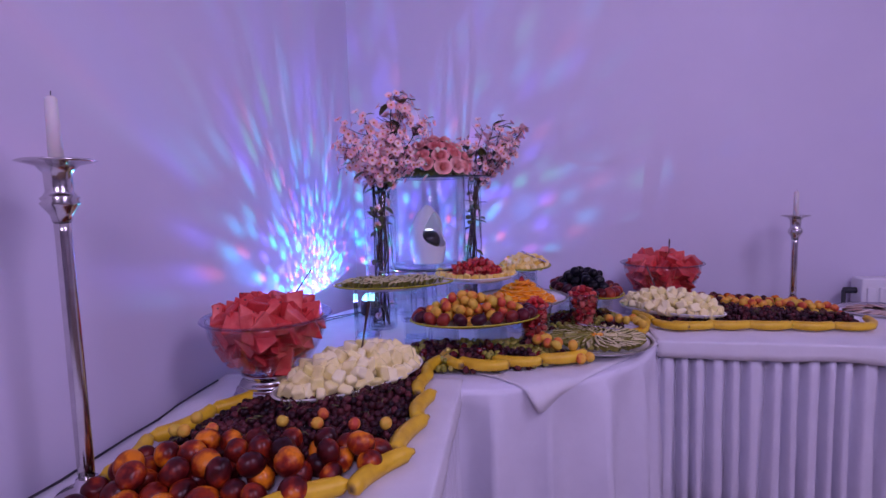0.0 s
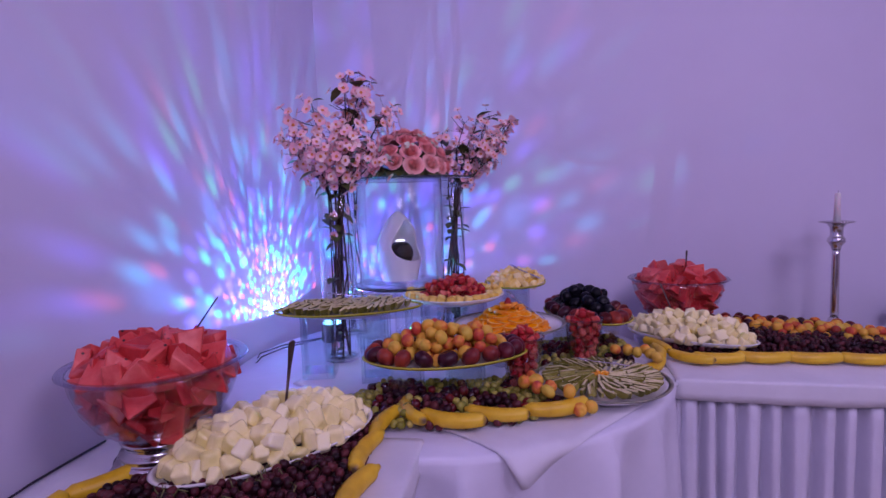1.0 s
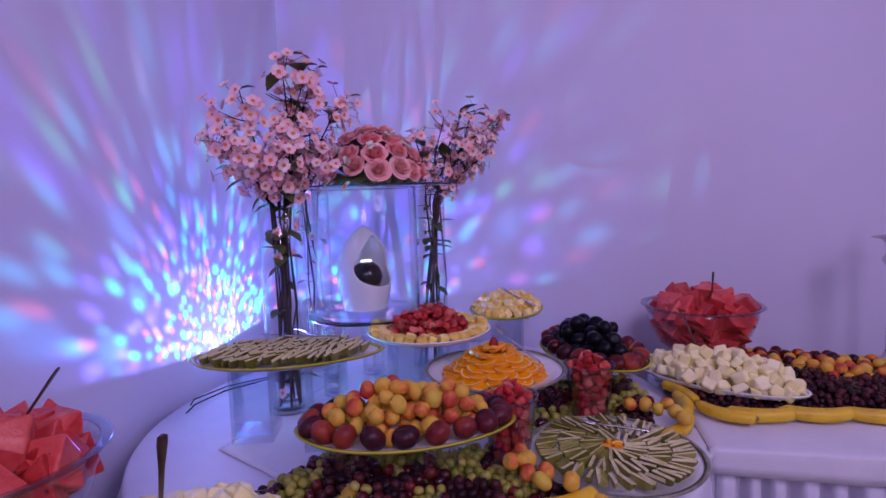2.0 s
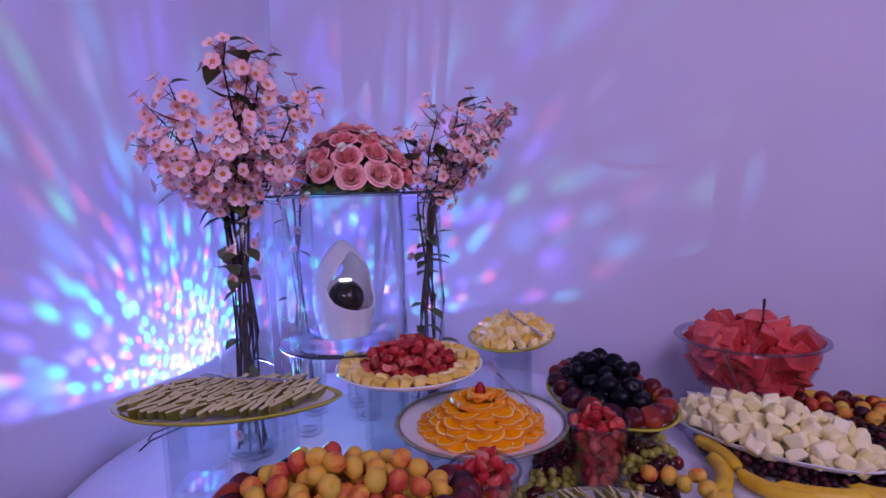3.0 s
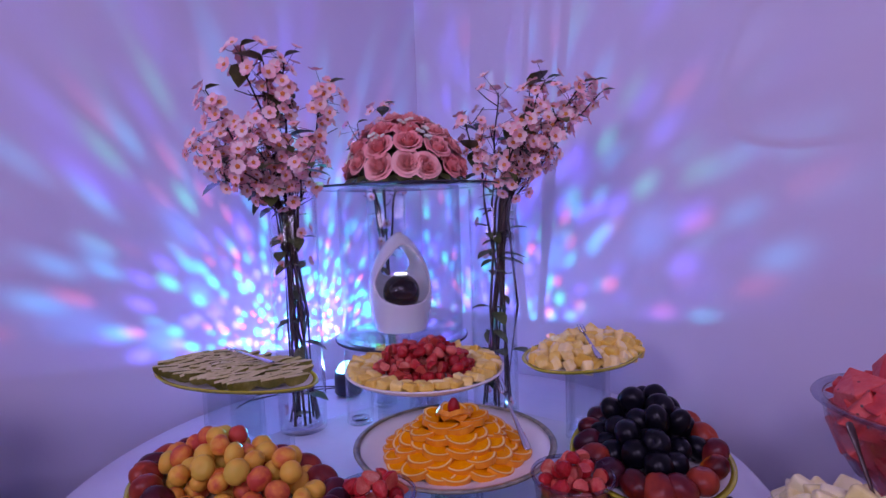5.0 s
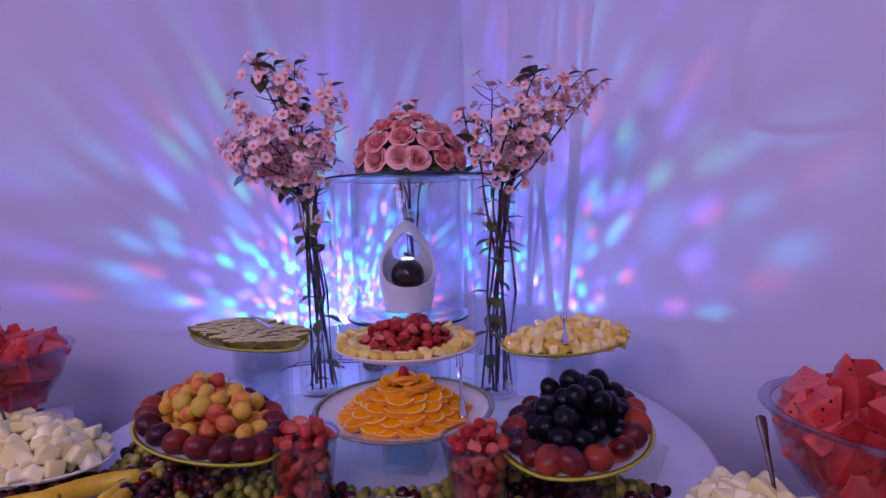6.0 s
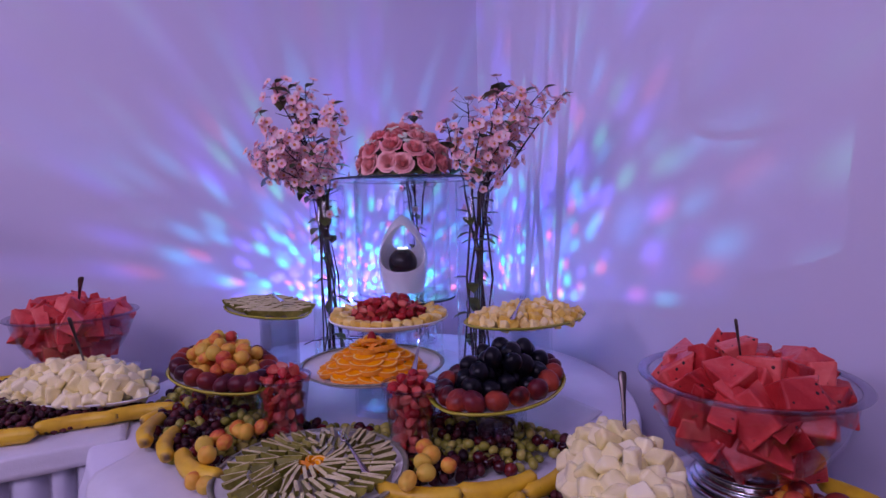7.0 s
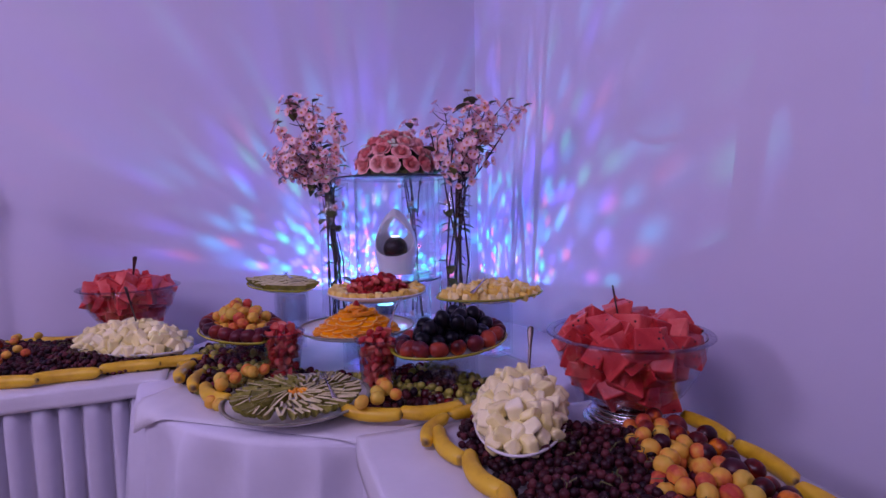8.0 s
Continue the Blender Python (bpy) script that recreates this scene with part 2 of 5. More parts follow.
def lens_dome():
    """Coloured lenses of a disco lamp: light passes the spots in their colours."""
    m = bpy.data.materials.new("coloured_lens_dome")
    m.use_nodes = True
    t = m.node_tree
    t.nodes.clear()
    co = nd(m, "ShaderNodeTexCoord")
    nz = nd(m, "ShaderNodeVectorMath", operation="NORMALIZE")
    ln(m, co, "Object", nz, 0)
    flat = nd(m, "ShaderNodeVectorMath", operation="MULTIPLY")
    ln(m, nz, 0, flat, 0)
    flat.inputs[1].default_value = (1, 1, 0.5)
    layers = []
    for scale, reach, stops in ((DOTS, 0.4, [(0.0, (0.12, 0.1, 0.9)), (0.3, (0.01, 0.4, 0.75)), (0.55, (0.02, 0.6, 0.3)), (0.72, (0.16, 0.1, 0.9)), (0.86, (0.01, 0.42, 0.75))]),
                                (DOTS * 0.42, 0.4, [(0.0, (0.05, 0.03, 0.34)), (0.45, (0.0, 0.0, 0.0)), (0.62, (0.01, 0.09, 0.3)), (0.8, (0.0, 0.0, 0.0))]),
                                (DOTS * 1.35, 0.32, [(0.0, (0.95, 0.12, 0.14)), (0.2, (0.0, 0.0, 0.0)), (0.58, (0.01, 0.55, 0.6)), (0.8, (0.0, 0.0, 0.0))])):
        v = nd(m, "ShaderNodeTexVoronoi", i_Scale=scale, i_Randomness=0.85)
        ln(m, flat, 0, v, "Vector")
        spot = ramp(m, [(0.0, (1, 1, 1)), (reach * 0.5, (0.75, 0.75, 0.75)), (reach, (0, 0, 0))])
        ln(m, v, "Distance", spot, 0)
        sc = nd(m, "ShaderNodeSeparateColor")
        ln(m, v, "Color", sc, 0)
        hue = ramp(m, stops)
        hue.color_ramp.interpolation = "CONSTANT"
        ln(m, sc, 0, hue, 0)
        one = nd(m, "ShaderNodeMix", data_type="RGBA", blend_type="MULTIPLY")
        one.inputs[0].default_value = 1.0
        ln(m, hue, 0, one, 6)
        ln(m, spot, 0, one, 7)
        layers.append(one)
    mul = layers[0]
    for layer in layers[1:]:
        both = nd(m, "ShaderNodeMix", data_type="RGBA", blend_type="ADD")
        both.inputs[0].default_value = 1.0
        ln(m, mul, 2, both, 6)
        ln(m, layer, 2, both, 7)
        mul = both
    add = nd(m, "ShaderNodeMix", data_type="RGBA", blend_type="ADD")
    add.inputs[0].default_value = 1.0
    ln(m, mul, 2, add, 6)
    add.inputs[7].default_value = (0.016, 0.017, 0.075, 1)
    tr = nd(m, "ShaderNodeBsdfTransparent")
    ln(m, add, 2, tr, 0)
    em = nd(m, "ShaderNodeEmission", i_Strength=6.0)
    em.inputs[0].default_value = (0.25, 0.75, 1.0, 1)
    ad = nd(m, "ShaderNodeAddShader")
    ln(m, tr, 0, ad, 0)
    ln(m, em, 0, ad, 1)
    o = nd(m, "ShaderNodeOutputMaterial")
    ln(m, ad, 0, o, 0)
    return m


DOTS = 17
WATERMELON, BANANA, LENS = watermelon(), banana_skin(), lens_dome()


# ---- mesh tools ----
def mesh_of(name, bm, *mats, smooth=True):
    me = bpy.data.meshes.new(name)
    bm.to_mesh(me)
    bm.free()
    for m in mats:
        me.materials.append(m)
    if smooth:
        me.shade_smooth()
    return me


def part(name, bm, material, parent, label="", smooth=True):
    me = bm if isinstance(bm, bpy.types.Mesh) else mesh_of(name, bm, material, smooth=smooth)
    ob = new(name, me)
    ob.parent = parent
    return tagged(ob, label)


def thing(name, m, label, category, group="", kind=""):
    ob = new(name)
    ob.empty_display_size = 0.02
    ob.matrix_world = m
    return tagged(ob, label, category, group, kind)


def solo(name, me, m, label, category, group="", kind=""):
    ob = new(name, me)
    ob.matrix_world = m
    return tagged(ob, label, category, group, kind)


def structure(name, bm, material, m=None, smooth=False):
    ob = new(name, mesh_of(name, bm, material, smooth=smooth))
    ob.matrix_world = m or Matrix()
    return tagged(ob, kind="structure")


def box(bm, lo, hi, bevel=0.0):
    lo, hi = Vector(lo), Vector(hi)
    r = bmesh.ops.create_cube(bm, size=1, matrix=Matrix.Translation((lo + hi) / 2) @ Matrix.Diagonal((*(hi - lo), 1)))
    if bevel:
        bmesh.ops.bevel(bm, geom=list({e for v in r["verts"] for e in v.link_edges}), offset=bevel, segments=2, affect="EDGES", profile=0.5)
    return bm


def lathe(profile, seg=48, bm=None, closed=False):
    """Turn (radius, height) points about z; radius 0 makes a pole."""
    bm = bm or bmesh.new()
    rings = []
    for r, z in profile:
        if r < 1e-6:
            rings.append([bm.verts.new((0, 0, z))])
        else:
            rings.append([bm.verts.new((r * math.cos(a), r * math.sin(a), z)) for a in (2 * math.pi * i / seg for i in range(seg))])
    pairs = list(zip(rings, rings[1:])) + ([(rings[-1], rings[0])] if closed else [])
    for a, b in pairs:
        for i in range(seg):
            j = (i + 1) % seg
            if len(a) == 1 and len(b) > 1:
                bm.faces.new((a[0], b[j], b[i]))
            elif len(b) == 1 and len(a) > 1:
                bm.faces.new((a[i], a[j], b[0]))
            elif len(a) > 1:
                bm.faces.new((a[i], a[j], b[j], b[i]))
    bmesh.ops.recalc_face_normals(bm, faces=bm.faces)
    return bm


def tube(bm, pts, radii, seg=6):
    """A round rod along points, with a radius at each."""
    rings = []
    pts = [Vector(p) for p in pts]
    for i, p in enumerate(pts):
        d = (pts[min(i + 1, len(pts) - 1)] - pts[max(i - 1, 0)]).normalized()
        s = d.orthogonal().normalized()
        q = d.cross(s)
        r = radii[i] if isinstance(radii, (list, tuple)) else radii
        rings.append([bm.verts.new(p + r * (math.cos(a) * s + math.sin(a) * q)) for a in (2 * math.pi * k / seg for k in range(seg))])
    for a, b in zip(rings, rings[1:]):
        k0 = min(range(seg), key=lambda k: (b[k].co - a[0].co).length)
        for i in range(seg):
            bm.faces.new((a[i], a[(i + 1) % seg], b[(i + 1 + k0) % seg], b[(i + k0) % seg]))
    bm.faces.new(rings[0][::-1])
    bm.faces.new(rings[-1])
    return bm


def clip_glass(ob):
    """Glass lets light pass to what stands behind it."""
    for o in (ob, *ob.children_recursive):
        o.visible_shadow = False


def turn_any(rng):
    return Euler((rng.uniform(0, 6.28), rng.uniform(0, 6.28), rng.uniform(0, 6.28))).to_matrix().to_4x4()


def darts(rng, tries, draw, gap):
    """Points from draw() that keep gap apart."""
    cell, kept = {}, []
    for _ in range(tries):
        p = draw()
        if p is None:
            continue
        k = tuple(int(math.floor(c / gap)) for c in p)
        near = (q for dx in (-1, 0, 1) for dy in (-1, 0, 1) for dz in (-1, 0, 1) for q in cell.get((k[0] + dx, k[1] + dy, k[2] + dz), ()))
        if all((p - q).length_squared >= gap * gap for q in near):
            cell.setdefault(k, []).append(p)
            kept.append(p)
    return kept


def balls(name, spots, material, label, category, subdiv=2, squash=0.9, seed=1):
    """Many small round fruits as one mesh of stuff; spots are (x, y, z, radius)."""
    rng = random.Random(seed)
    bm = bmesh.new()
    bmesh.ops.create_icosphere(bm, subdivisions=subdiv, radius=1)
    base = np.array([v.co[:] for v in bm.verts])
    faces = np.array([[v.index for v in f.verts] for f in bm.faces])
    bm.free()
    vs, fs = [], []
    for i, (x, y, z, r) in enumerate(spots):
        rot = np.array(turn_any(rng).to_3x3())
        vs.append((base * (r * squash, r * squash, r * 1.12)) @ rot.T + (x, y, z))
        fs.append(faces + i * len(base))
    me = bpy.data.meshes.new(name)
    me.from_pydata(np.concatenate(vs).tolist(), [], np.concatenate(fs).tolist())
    me.materials.append(material)
    me.shade_smooth()
    ob = new(name, me)
    return tagged(ob, label, category, kind="stuff")


# ---- the room ----
def wall(name, lo, hi):
    return structure(name, box(bmesh.new(), lo, hi), WALL, ROOM)


HI = 3.0
structure("floor", box(bmesh.new(), (WALL_U - 0.15, -4.65, -0.1), (6.15, WALL_V + 0.15, 0)), FLOOR, ROOM)
structure("ceiling", box(bmesh.new(), (WALL_U - 0.15, -4.65, HI), (6.15, WALL_V + 0.15, HI + 0.1)), CEIL, ROOM)
wall("wall_west", (WALL_U - 0.15, -4.5, 0), (WALL_U, WALL_V + 0.15, HI))
wall("wall_north", (WALL_U, WALL_V, 0), (6.0, WALL_V + 0.15, HI))
wall("wall_east", (6.0, -4.5, 0), (6.15, WALL_V + 0.15, HI))
wall("wall_south", (WALL_U - 0.15, -4.65, 0), (6.15, -4.5, HI))


def radiator():
    r = thing("radiator", ROOM @ pose(1.485, WALL_V - 0.075, 0.155), "white enamelled panel radiator on the wall", "radiator")
    bm = bmesh.new()
    box(bm, (0, -0.045, 0), (1.1, 0.045, 0.7), 0.008)
    part("body", bm, METALW, r)
    for i in range(22):
        fin = bmesh.new()
        box(fin, (0.02 + i * 0.049, -0.056, 0.03), (0.052 + i * 0.049, -0.0452, 0.66), 0.004)
        part("rib", fin, METALW, r)
    bm = bmesh.new()
    tube(bm, [(-0.05, 0, 0.64), (0.0, 0, 0.64)], 0.014, 10)
    tube(bm, [(-0.05, 0, 0.64), (-0.05, 0, -0.17)], 0.009, 8)
    part("valve", bm, DARK, r)
    bm = bmesh.new()
    box(bm, (0.5, 0.0452, 0.3), (0.6, 0.0745, 0.4))
    part("bracket", bm, METALW, r)


radiator()


# ---- tables and cloths ----
def straight_table(m, length, depth, label):
    """Table against the wall: top, and a pleated skirt round front and ends. x along the table, y to its back."""
    t = thing("buffet_table", m, label, "table", "buffet tables")
    part("tabletop", box(bmesh.new(), (0.012, 0.012, 0.72), (length - 0.012, depth, 0.7585), 0.006), CLOTH, t)
    bm = bmesh.new()
    path = []
    n = int((depth + length + depth) / 0.0032)
    for i in range(n + 1):
        s = i / n * (2 * depth + length)
        if s < depth:
            p, out = Vector((0, depth - s, 0)), Vector((-1, 0, 0))
        elif s < depth + length:
            p, out = Vector((s - depth, 0, 0)), Vector((0, -1, 0))
        else:
            p, out = Vector((length, s - depth - length, 0)), Vector((1, 0, 0))
        path.append((s, p, out))
    rows = []
    for j, z in enumerate((0.717, 0.67, 0.58, 0.45, 0.25, 0.01)):
        row = []
        for s, p, out in path:
            k = s / 0.057
            ph = k + 0.12 * math.sin(k * 0.9) + 0.08 * math.sin(k * 2.3) + 0.5 * noise.noise((k * 0.7, z * 3, 1)) * (0.735 - z)
            f = ph - math.floor(ph)
            d = min(f / 0.13, (1 - f) / 0.24)
            w = 1 - 2.6 * math.exp(-d * d) - 0.5 * (f - 0.45) ** 2
            row.append(bm.verts.new(p + out * ((0.0155 + 0.011 * (0.735 - z)) * w) + Vector((0, 0, z))))
        rows.append(row)
    for a, b in zip(rows, rows[1:]):
        for i in range(n):
            bm.faces.new((a[i], b[i], b[i + 1], a[i + 1]))
    sk = part("skirt", bm, SKIRT, t, "pleated white satin table skirt")
    sol = sk.modifiers.new("hem", "SOLIDIFY")
    sol.thickness = 0.0015
    return t


def straight_cloth(m, length, depth, drop, label, seed):
    """White cloth over a straight table with a short overhang."""
    bm = bmesh.new()
    nx, rng = int(length / 0.02), random.Random(seed)
    prof = [(depth - 0.004, 0.0)] + [(depth * (1 - k / 12), 0.0) for k in range(1, 12)] + [(0.012, 0.0), (-0.004, 0.0), (-0.0155, -0.0004), (-0.0192, -0.002), (-0.0203, -0.006), (-0.021, -0.02), (-0.022, -0.034), (-0.0235, -drop)]
    rows = []
    for y, z in prof:
        row = []
        for i in range(nx + 1):
            x = -0.004 + (length + 0.008) * i / nx
            wave = noise.noise((x * 5, seed, z * 4))
            yy = y + ((0.006 * wave + 0.004 * noise.noise((x * 17, seed, 1))) * min(1, z / -0.03) if z < -0.004 else 0)
            zz = z + (0.010 * wave * (z / -drop) if z < -0.02 else 0.0016 * noise.noise((x * 7, y * 7, seed)) + 0.0012 * noise.noise((x * 23, y * 9, seed)))
            row.append(bm.verts.new((x, yy, 0.7622 + zz)))
        rows.append(row)
    for a, b in zip(rows, rows[1:]):
        for i in range(nx):
            bm.faces.new((a[i], b[i], b[i + 1], a[i + 1]))
    ob = solo("tablecloth", mesh_of("tablecloth", bm, CLOTH), m, label, "tablecloth")
    s = ob.modifiers.new("weave", "SOLIDIFY")
    s.thickness, s.offset = 0.002, 1
    return ob


LEFT_T = pose(0, 0, 0, 0, 0, -8) @ pose(-0.163, -0.25, 0, 0, 0, 90)
RIGHT_T = pose(0, 0, 0, 0, 0, -12) @ pose(0.36, 1.965, 0)
straight_table(LEFT_T, 1.75, 0.69, "long buffet table with pleated white satin skirt along the wall")
straight_table(RIGHT_T, 2.3, 0.68, "long buffet table with pleated white satin skirt along the wall")
straight_cloth(LEFT_T, 1.75, 0.69, 0.046, "white linen cloth laid over the long table", 3)
straight_cloth(RIGHT_T, 2.3, 0.68, 0.055, "white linen cloth laid over the long table", 8)


def round_table():
    t = thing("round_table", pose(RC.x, RC.y, 0), "round corner table draped to the floor in white", "table", "buffet tables")
    bm = lathe([(0, 0.715), (RR - 0.014, 0.715), (RR - 0.006, 0.722), (RR - 0.006, 0.742), (RR - 0.014, 0.75), (0, 0.75)], 96)
    part("tabletop", bm, CLOTH, t)
    bm = bmesh.new()
    seg, rows = 360, []
    prof = [(0.0, 0.757)] + [(RR * k / 8, 0.757) for k in range(1, 8)] + [(RR - 0.008, 0.757), (RR + 0.0, 0.752), (RR + 0.004, 0.74), (RR + 0.006, 0.7), (RR + 0.008, 0.6), (RR + 0.01, 0.4), (RR + 0.012, 0.2), (RR + 0.014, 0.006)]
    for r, z in prof:
        if r == 0:
            rows.append([bm.verts.new((0, 0, z))])
            continue
        row = []
        for i in range(seg):
            a = 2 * math.pi * i / seg
            fall = max(0, (0.74 - z) / 0.73)
            w = 0.7 - 1.4 * abs(math.sin(15 * a + 1.2 * math.sin(3 * a) + 0.3 * fall)) ** 0.75 + 0.35 * math.sin(17 * a + 2 + 1.1 * math.sin(2 * a))
            rr = r + (0.016 + 0.06 * fall) * w * (fall > 0) + 0.012 * fall
            row.append(bm.verts.new((rr * math.cos(a), rr * math.sin(a), z)))
        rows.append(row)
    for a, b in zip(rows, rows[1:]):
        for i in range(seg):
            j = (i + 1) % seg
            if len(a) == 1:
                bm.faces.new((a[0], b[i], b[j]))
            else:
                bm.faces.new((a[i], b[i], b[j], a[j]))
    part("drape", bm, SKIRT, t, "floor-length white satin drape with soft folds")


round_table()


def topper():
    """Square overlay on the round table, one corner hanging over the front edge."""
    corners = [(281, 0.77), (338, 0.722), (35, 0.60), (120, 0.45), (205, 0.50), (262, 0.52), (274, 0.62)]
    pts = [Vector((r * math.cos(radians(a)), r * math.sin(radians(a)))) for a, r in corners]
    bm = bmesh.new()
    seg, rows = 300, []

    def reach(a):
        d = Vector((math.cos(a), math.sin(a)))
        best = 9.0
        for p, q in zip(pts, pts[1:] + pts[:1]):
            e = q - p
            den = d.x * e.y - d.y * e.x
            if abs(den) > 1e-9:
                s = (p.x * e.y - p.y * e.x) / den
                u = (p.x * d.y - p.y * d.x) / den
                if s > 0 and -1e-6 <= u <= 1 + 1e-6:
                    best = min(best, s)
        return best

    for k in range(1, 25):
        row = []
        for i in range(seg):
            a = 2 * math.pi * i / seg
            r = reach(a) * k / 24
            over = max(0, r - RR - 0.002)
            z = 0.7602 + 0.0012 * noise.noise((math.cos(a) * r * 9, math.sin(a) * r * 9, 2)) - min(over, 0.008) * 0.35 - max(0, over - 0.008) * 0.95
            rr = min(r, RR + 0.002) + min(over, 0.008) * 0.85 + max(0, over - 0.008) * 0.18 + (0.005 * math.sin(31 * a) * min(1, over / 0.04) if over > 0.008 else 0)
            row.append(bm.verts.new((rr * math.cos(a), rr * math.sin(a), z)))
        rows.append(row)
    mid = bm.verts.new((0, 0, 0.7602))
    for i in range(seg):
        bm.faces.new((mid, rows[0][i], rows[0][(i + 1) % seg]))
    for a, b in zip(rows, rows[1:]):
        for i in range(seg):
            bm.faces.new((a[i], b[i], b[(i + 1) % seg], a[(i + 1) % seg]))
    ob = solo("tablecloth", mesh_of("tablecloth", bm, CLOTH), pose(RC.x, RC.y, 0), "white linen overlay with a corner hanging over the edge", "tablecloth")
    s = ob.modifiers.new("weave", "SOLIDIFY")
    s.thickness, s.offset = 0.0015, 1


topper()

Z0 = 0.765  # top of the cloths


# ---- glassware and the centre display ----
def square_vase(x, y, w, h, turn=0.0):
    """Thick-based square glass vase used as a stand."""
    v = thing("glass_vase", pose(x, y, Z0, 0, 0, turn), "clear square glass vase used as a stand for a plate", "vase", "glass stands")
    bm = bmesh.new()
    box(bm, (-w / 2, -w / 2, 0), (w / 2, w / 2, h), 0.004)
    top = [f for f in bm.faces if f.normal.z > 0.9 and f.calc_area() > 0.5 * w * w]
    ins = bmesh.ops.inset_region(bm, faces=top, thickness=0.005)
    ext = bmesh.ops.extrude_face_region(bm, geom=top)
    bmesh.ops.delete(bm, geom=top, context="FACES")
    bmesh.ops.translate(bm, verts=[e for e in ext["geom"] if isinstance(e, bmesh.types.BMVert)], vec=(0, 0, -(h - 0.016)))
    bmesh.ops.recalc_face_normals(bm, faces=bm.faces)
    part("body", bm, VASE, v, smooth=False)
    part("base", box(bmesh.new(), (-w / 2 + 0.006, -w / 2 + 0.006, 0.0175), (w / 2 - 0.006, w / 2 - 0.006, 0.0195), 0.0008), GLASS, v, "thick glass base", smooth=False)
    clip_glass(v)


def round_vase(x, y, r, h, z=Z0, label="clear cylindrical glass vase used as a stand"):
    v = thing("glass_vase", pose(x, y, z), label, "vase", "glass stands")
    t = 0.003
    part("body", lathe([(0, 0), (r - 0.004, 0), (r, 0.004), (r, h - 0.002), (r - t / 2, h), (r - t, h - 0.002), (r - t, 0.014), (r - t - 0.006, 0.009), (0, 0.009)], 40), GLASS, v)
    part("base", lathe([(0, 0.0095), (r - 0.011, 0.0095), (r - 0.0105, 0.0105), (r - 0.011, 0.0115), (0, 0.0115)], 40), GLASS, v, "thick glass base")
    part("rim", lathe([(r - 0.0034, h + 0.0003), (r - 0.0015, h + 0.0016), (r + 0.0004, h + 0.0003), (r - 0.0015, h - 0.0008)], 40, closed=True), GLASS, v, "polished glass rim")
    clip_glass(v)
    return v


HUB = Vector((-0.03, 2.303, 0))
for dx, dy in ((-0.085, -0.075), (0.045, 0.02), (0.0, 0.11), (-0.11, 0.05)):
    round_vase(HUB.x + dx, HUB.y + dy, 0.034, 0.212)

disc = thing("glass_shelf", pose(HUB.x, HUB.y, Z0 + 0.213), "round dark-edged reflecting glass shelf on glass vases", "shelf")
part("plate", lathe([(0, 0), (0.162, 0), (0.165, 0.002), (0.165, 0.006), (0.163, 0.008), (0, 0.008)], 72), SHELF, disc)
part("edge", lathe([(0.1652, 0.001), (0.1664, 0.004), (0.1652, 0.007), (0.1648, 0.004)], 72, closed=True), DARK, disc, "dark polished glass edge")
round_vase(HUB.x + 0.01, HUB.y - 0.005, 0.15, 0.362, Z0 + 0.2215, "large clear glass cylinder standing on the glass shelf")
shelf = thing("glass_shelf", pose(0.012, 2.288, Z0 + 0.5845), "round clear glass shelf carrying the rose dome", "shelf")
part("plate", lathe([(0, 0), (0.218, 0), (0.221, 0.003), (0.218, 0.006), (0, 0.006)], 80), GLASS, shelf)
part("edge", lathe([(0.2212, 0.001), (0.2222, 0.003), (0.2212, 0.005), (0.2208, 0.003)], 80, closed=True), DARK, shelf, "dark polished glass edge")
clip_glass(shelf)


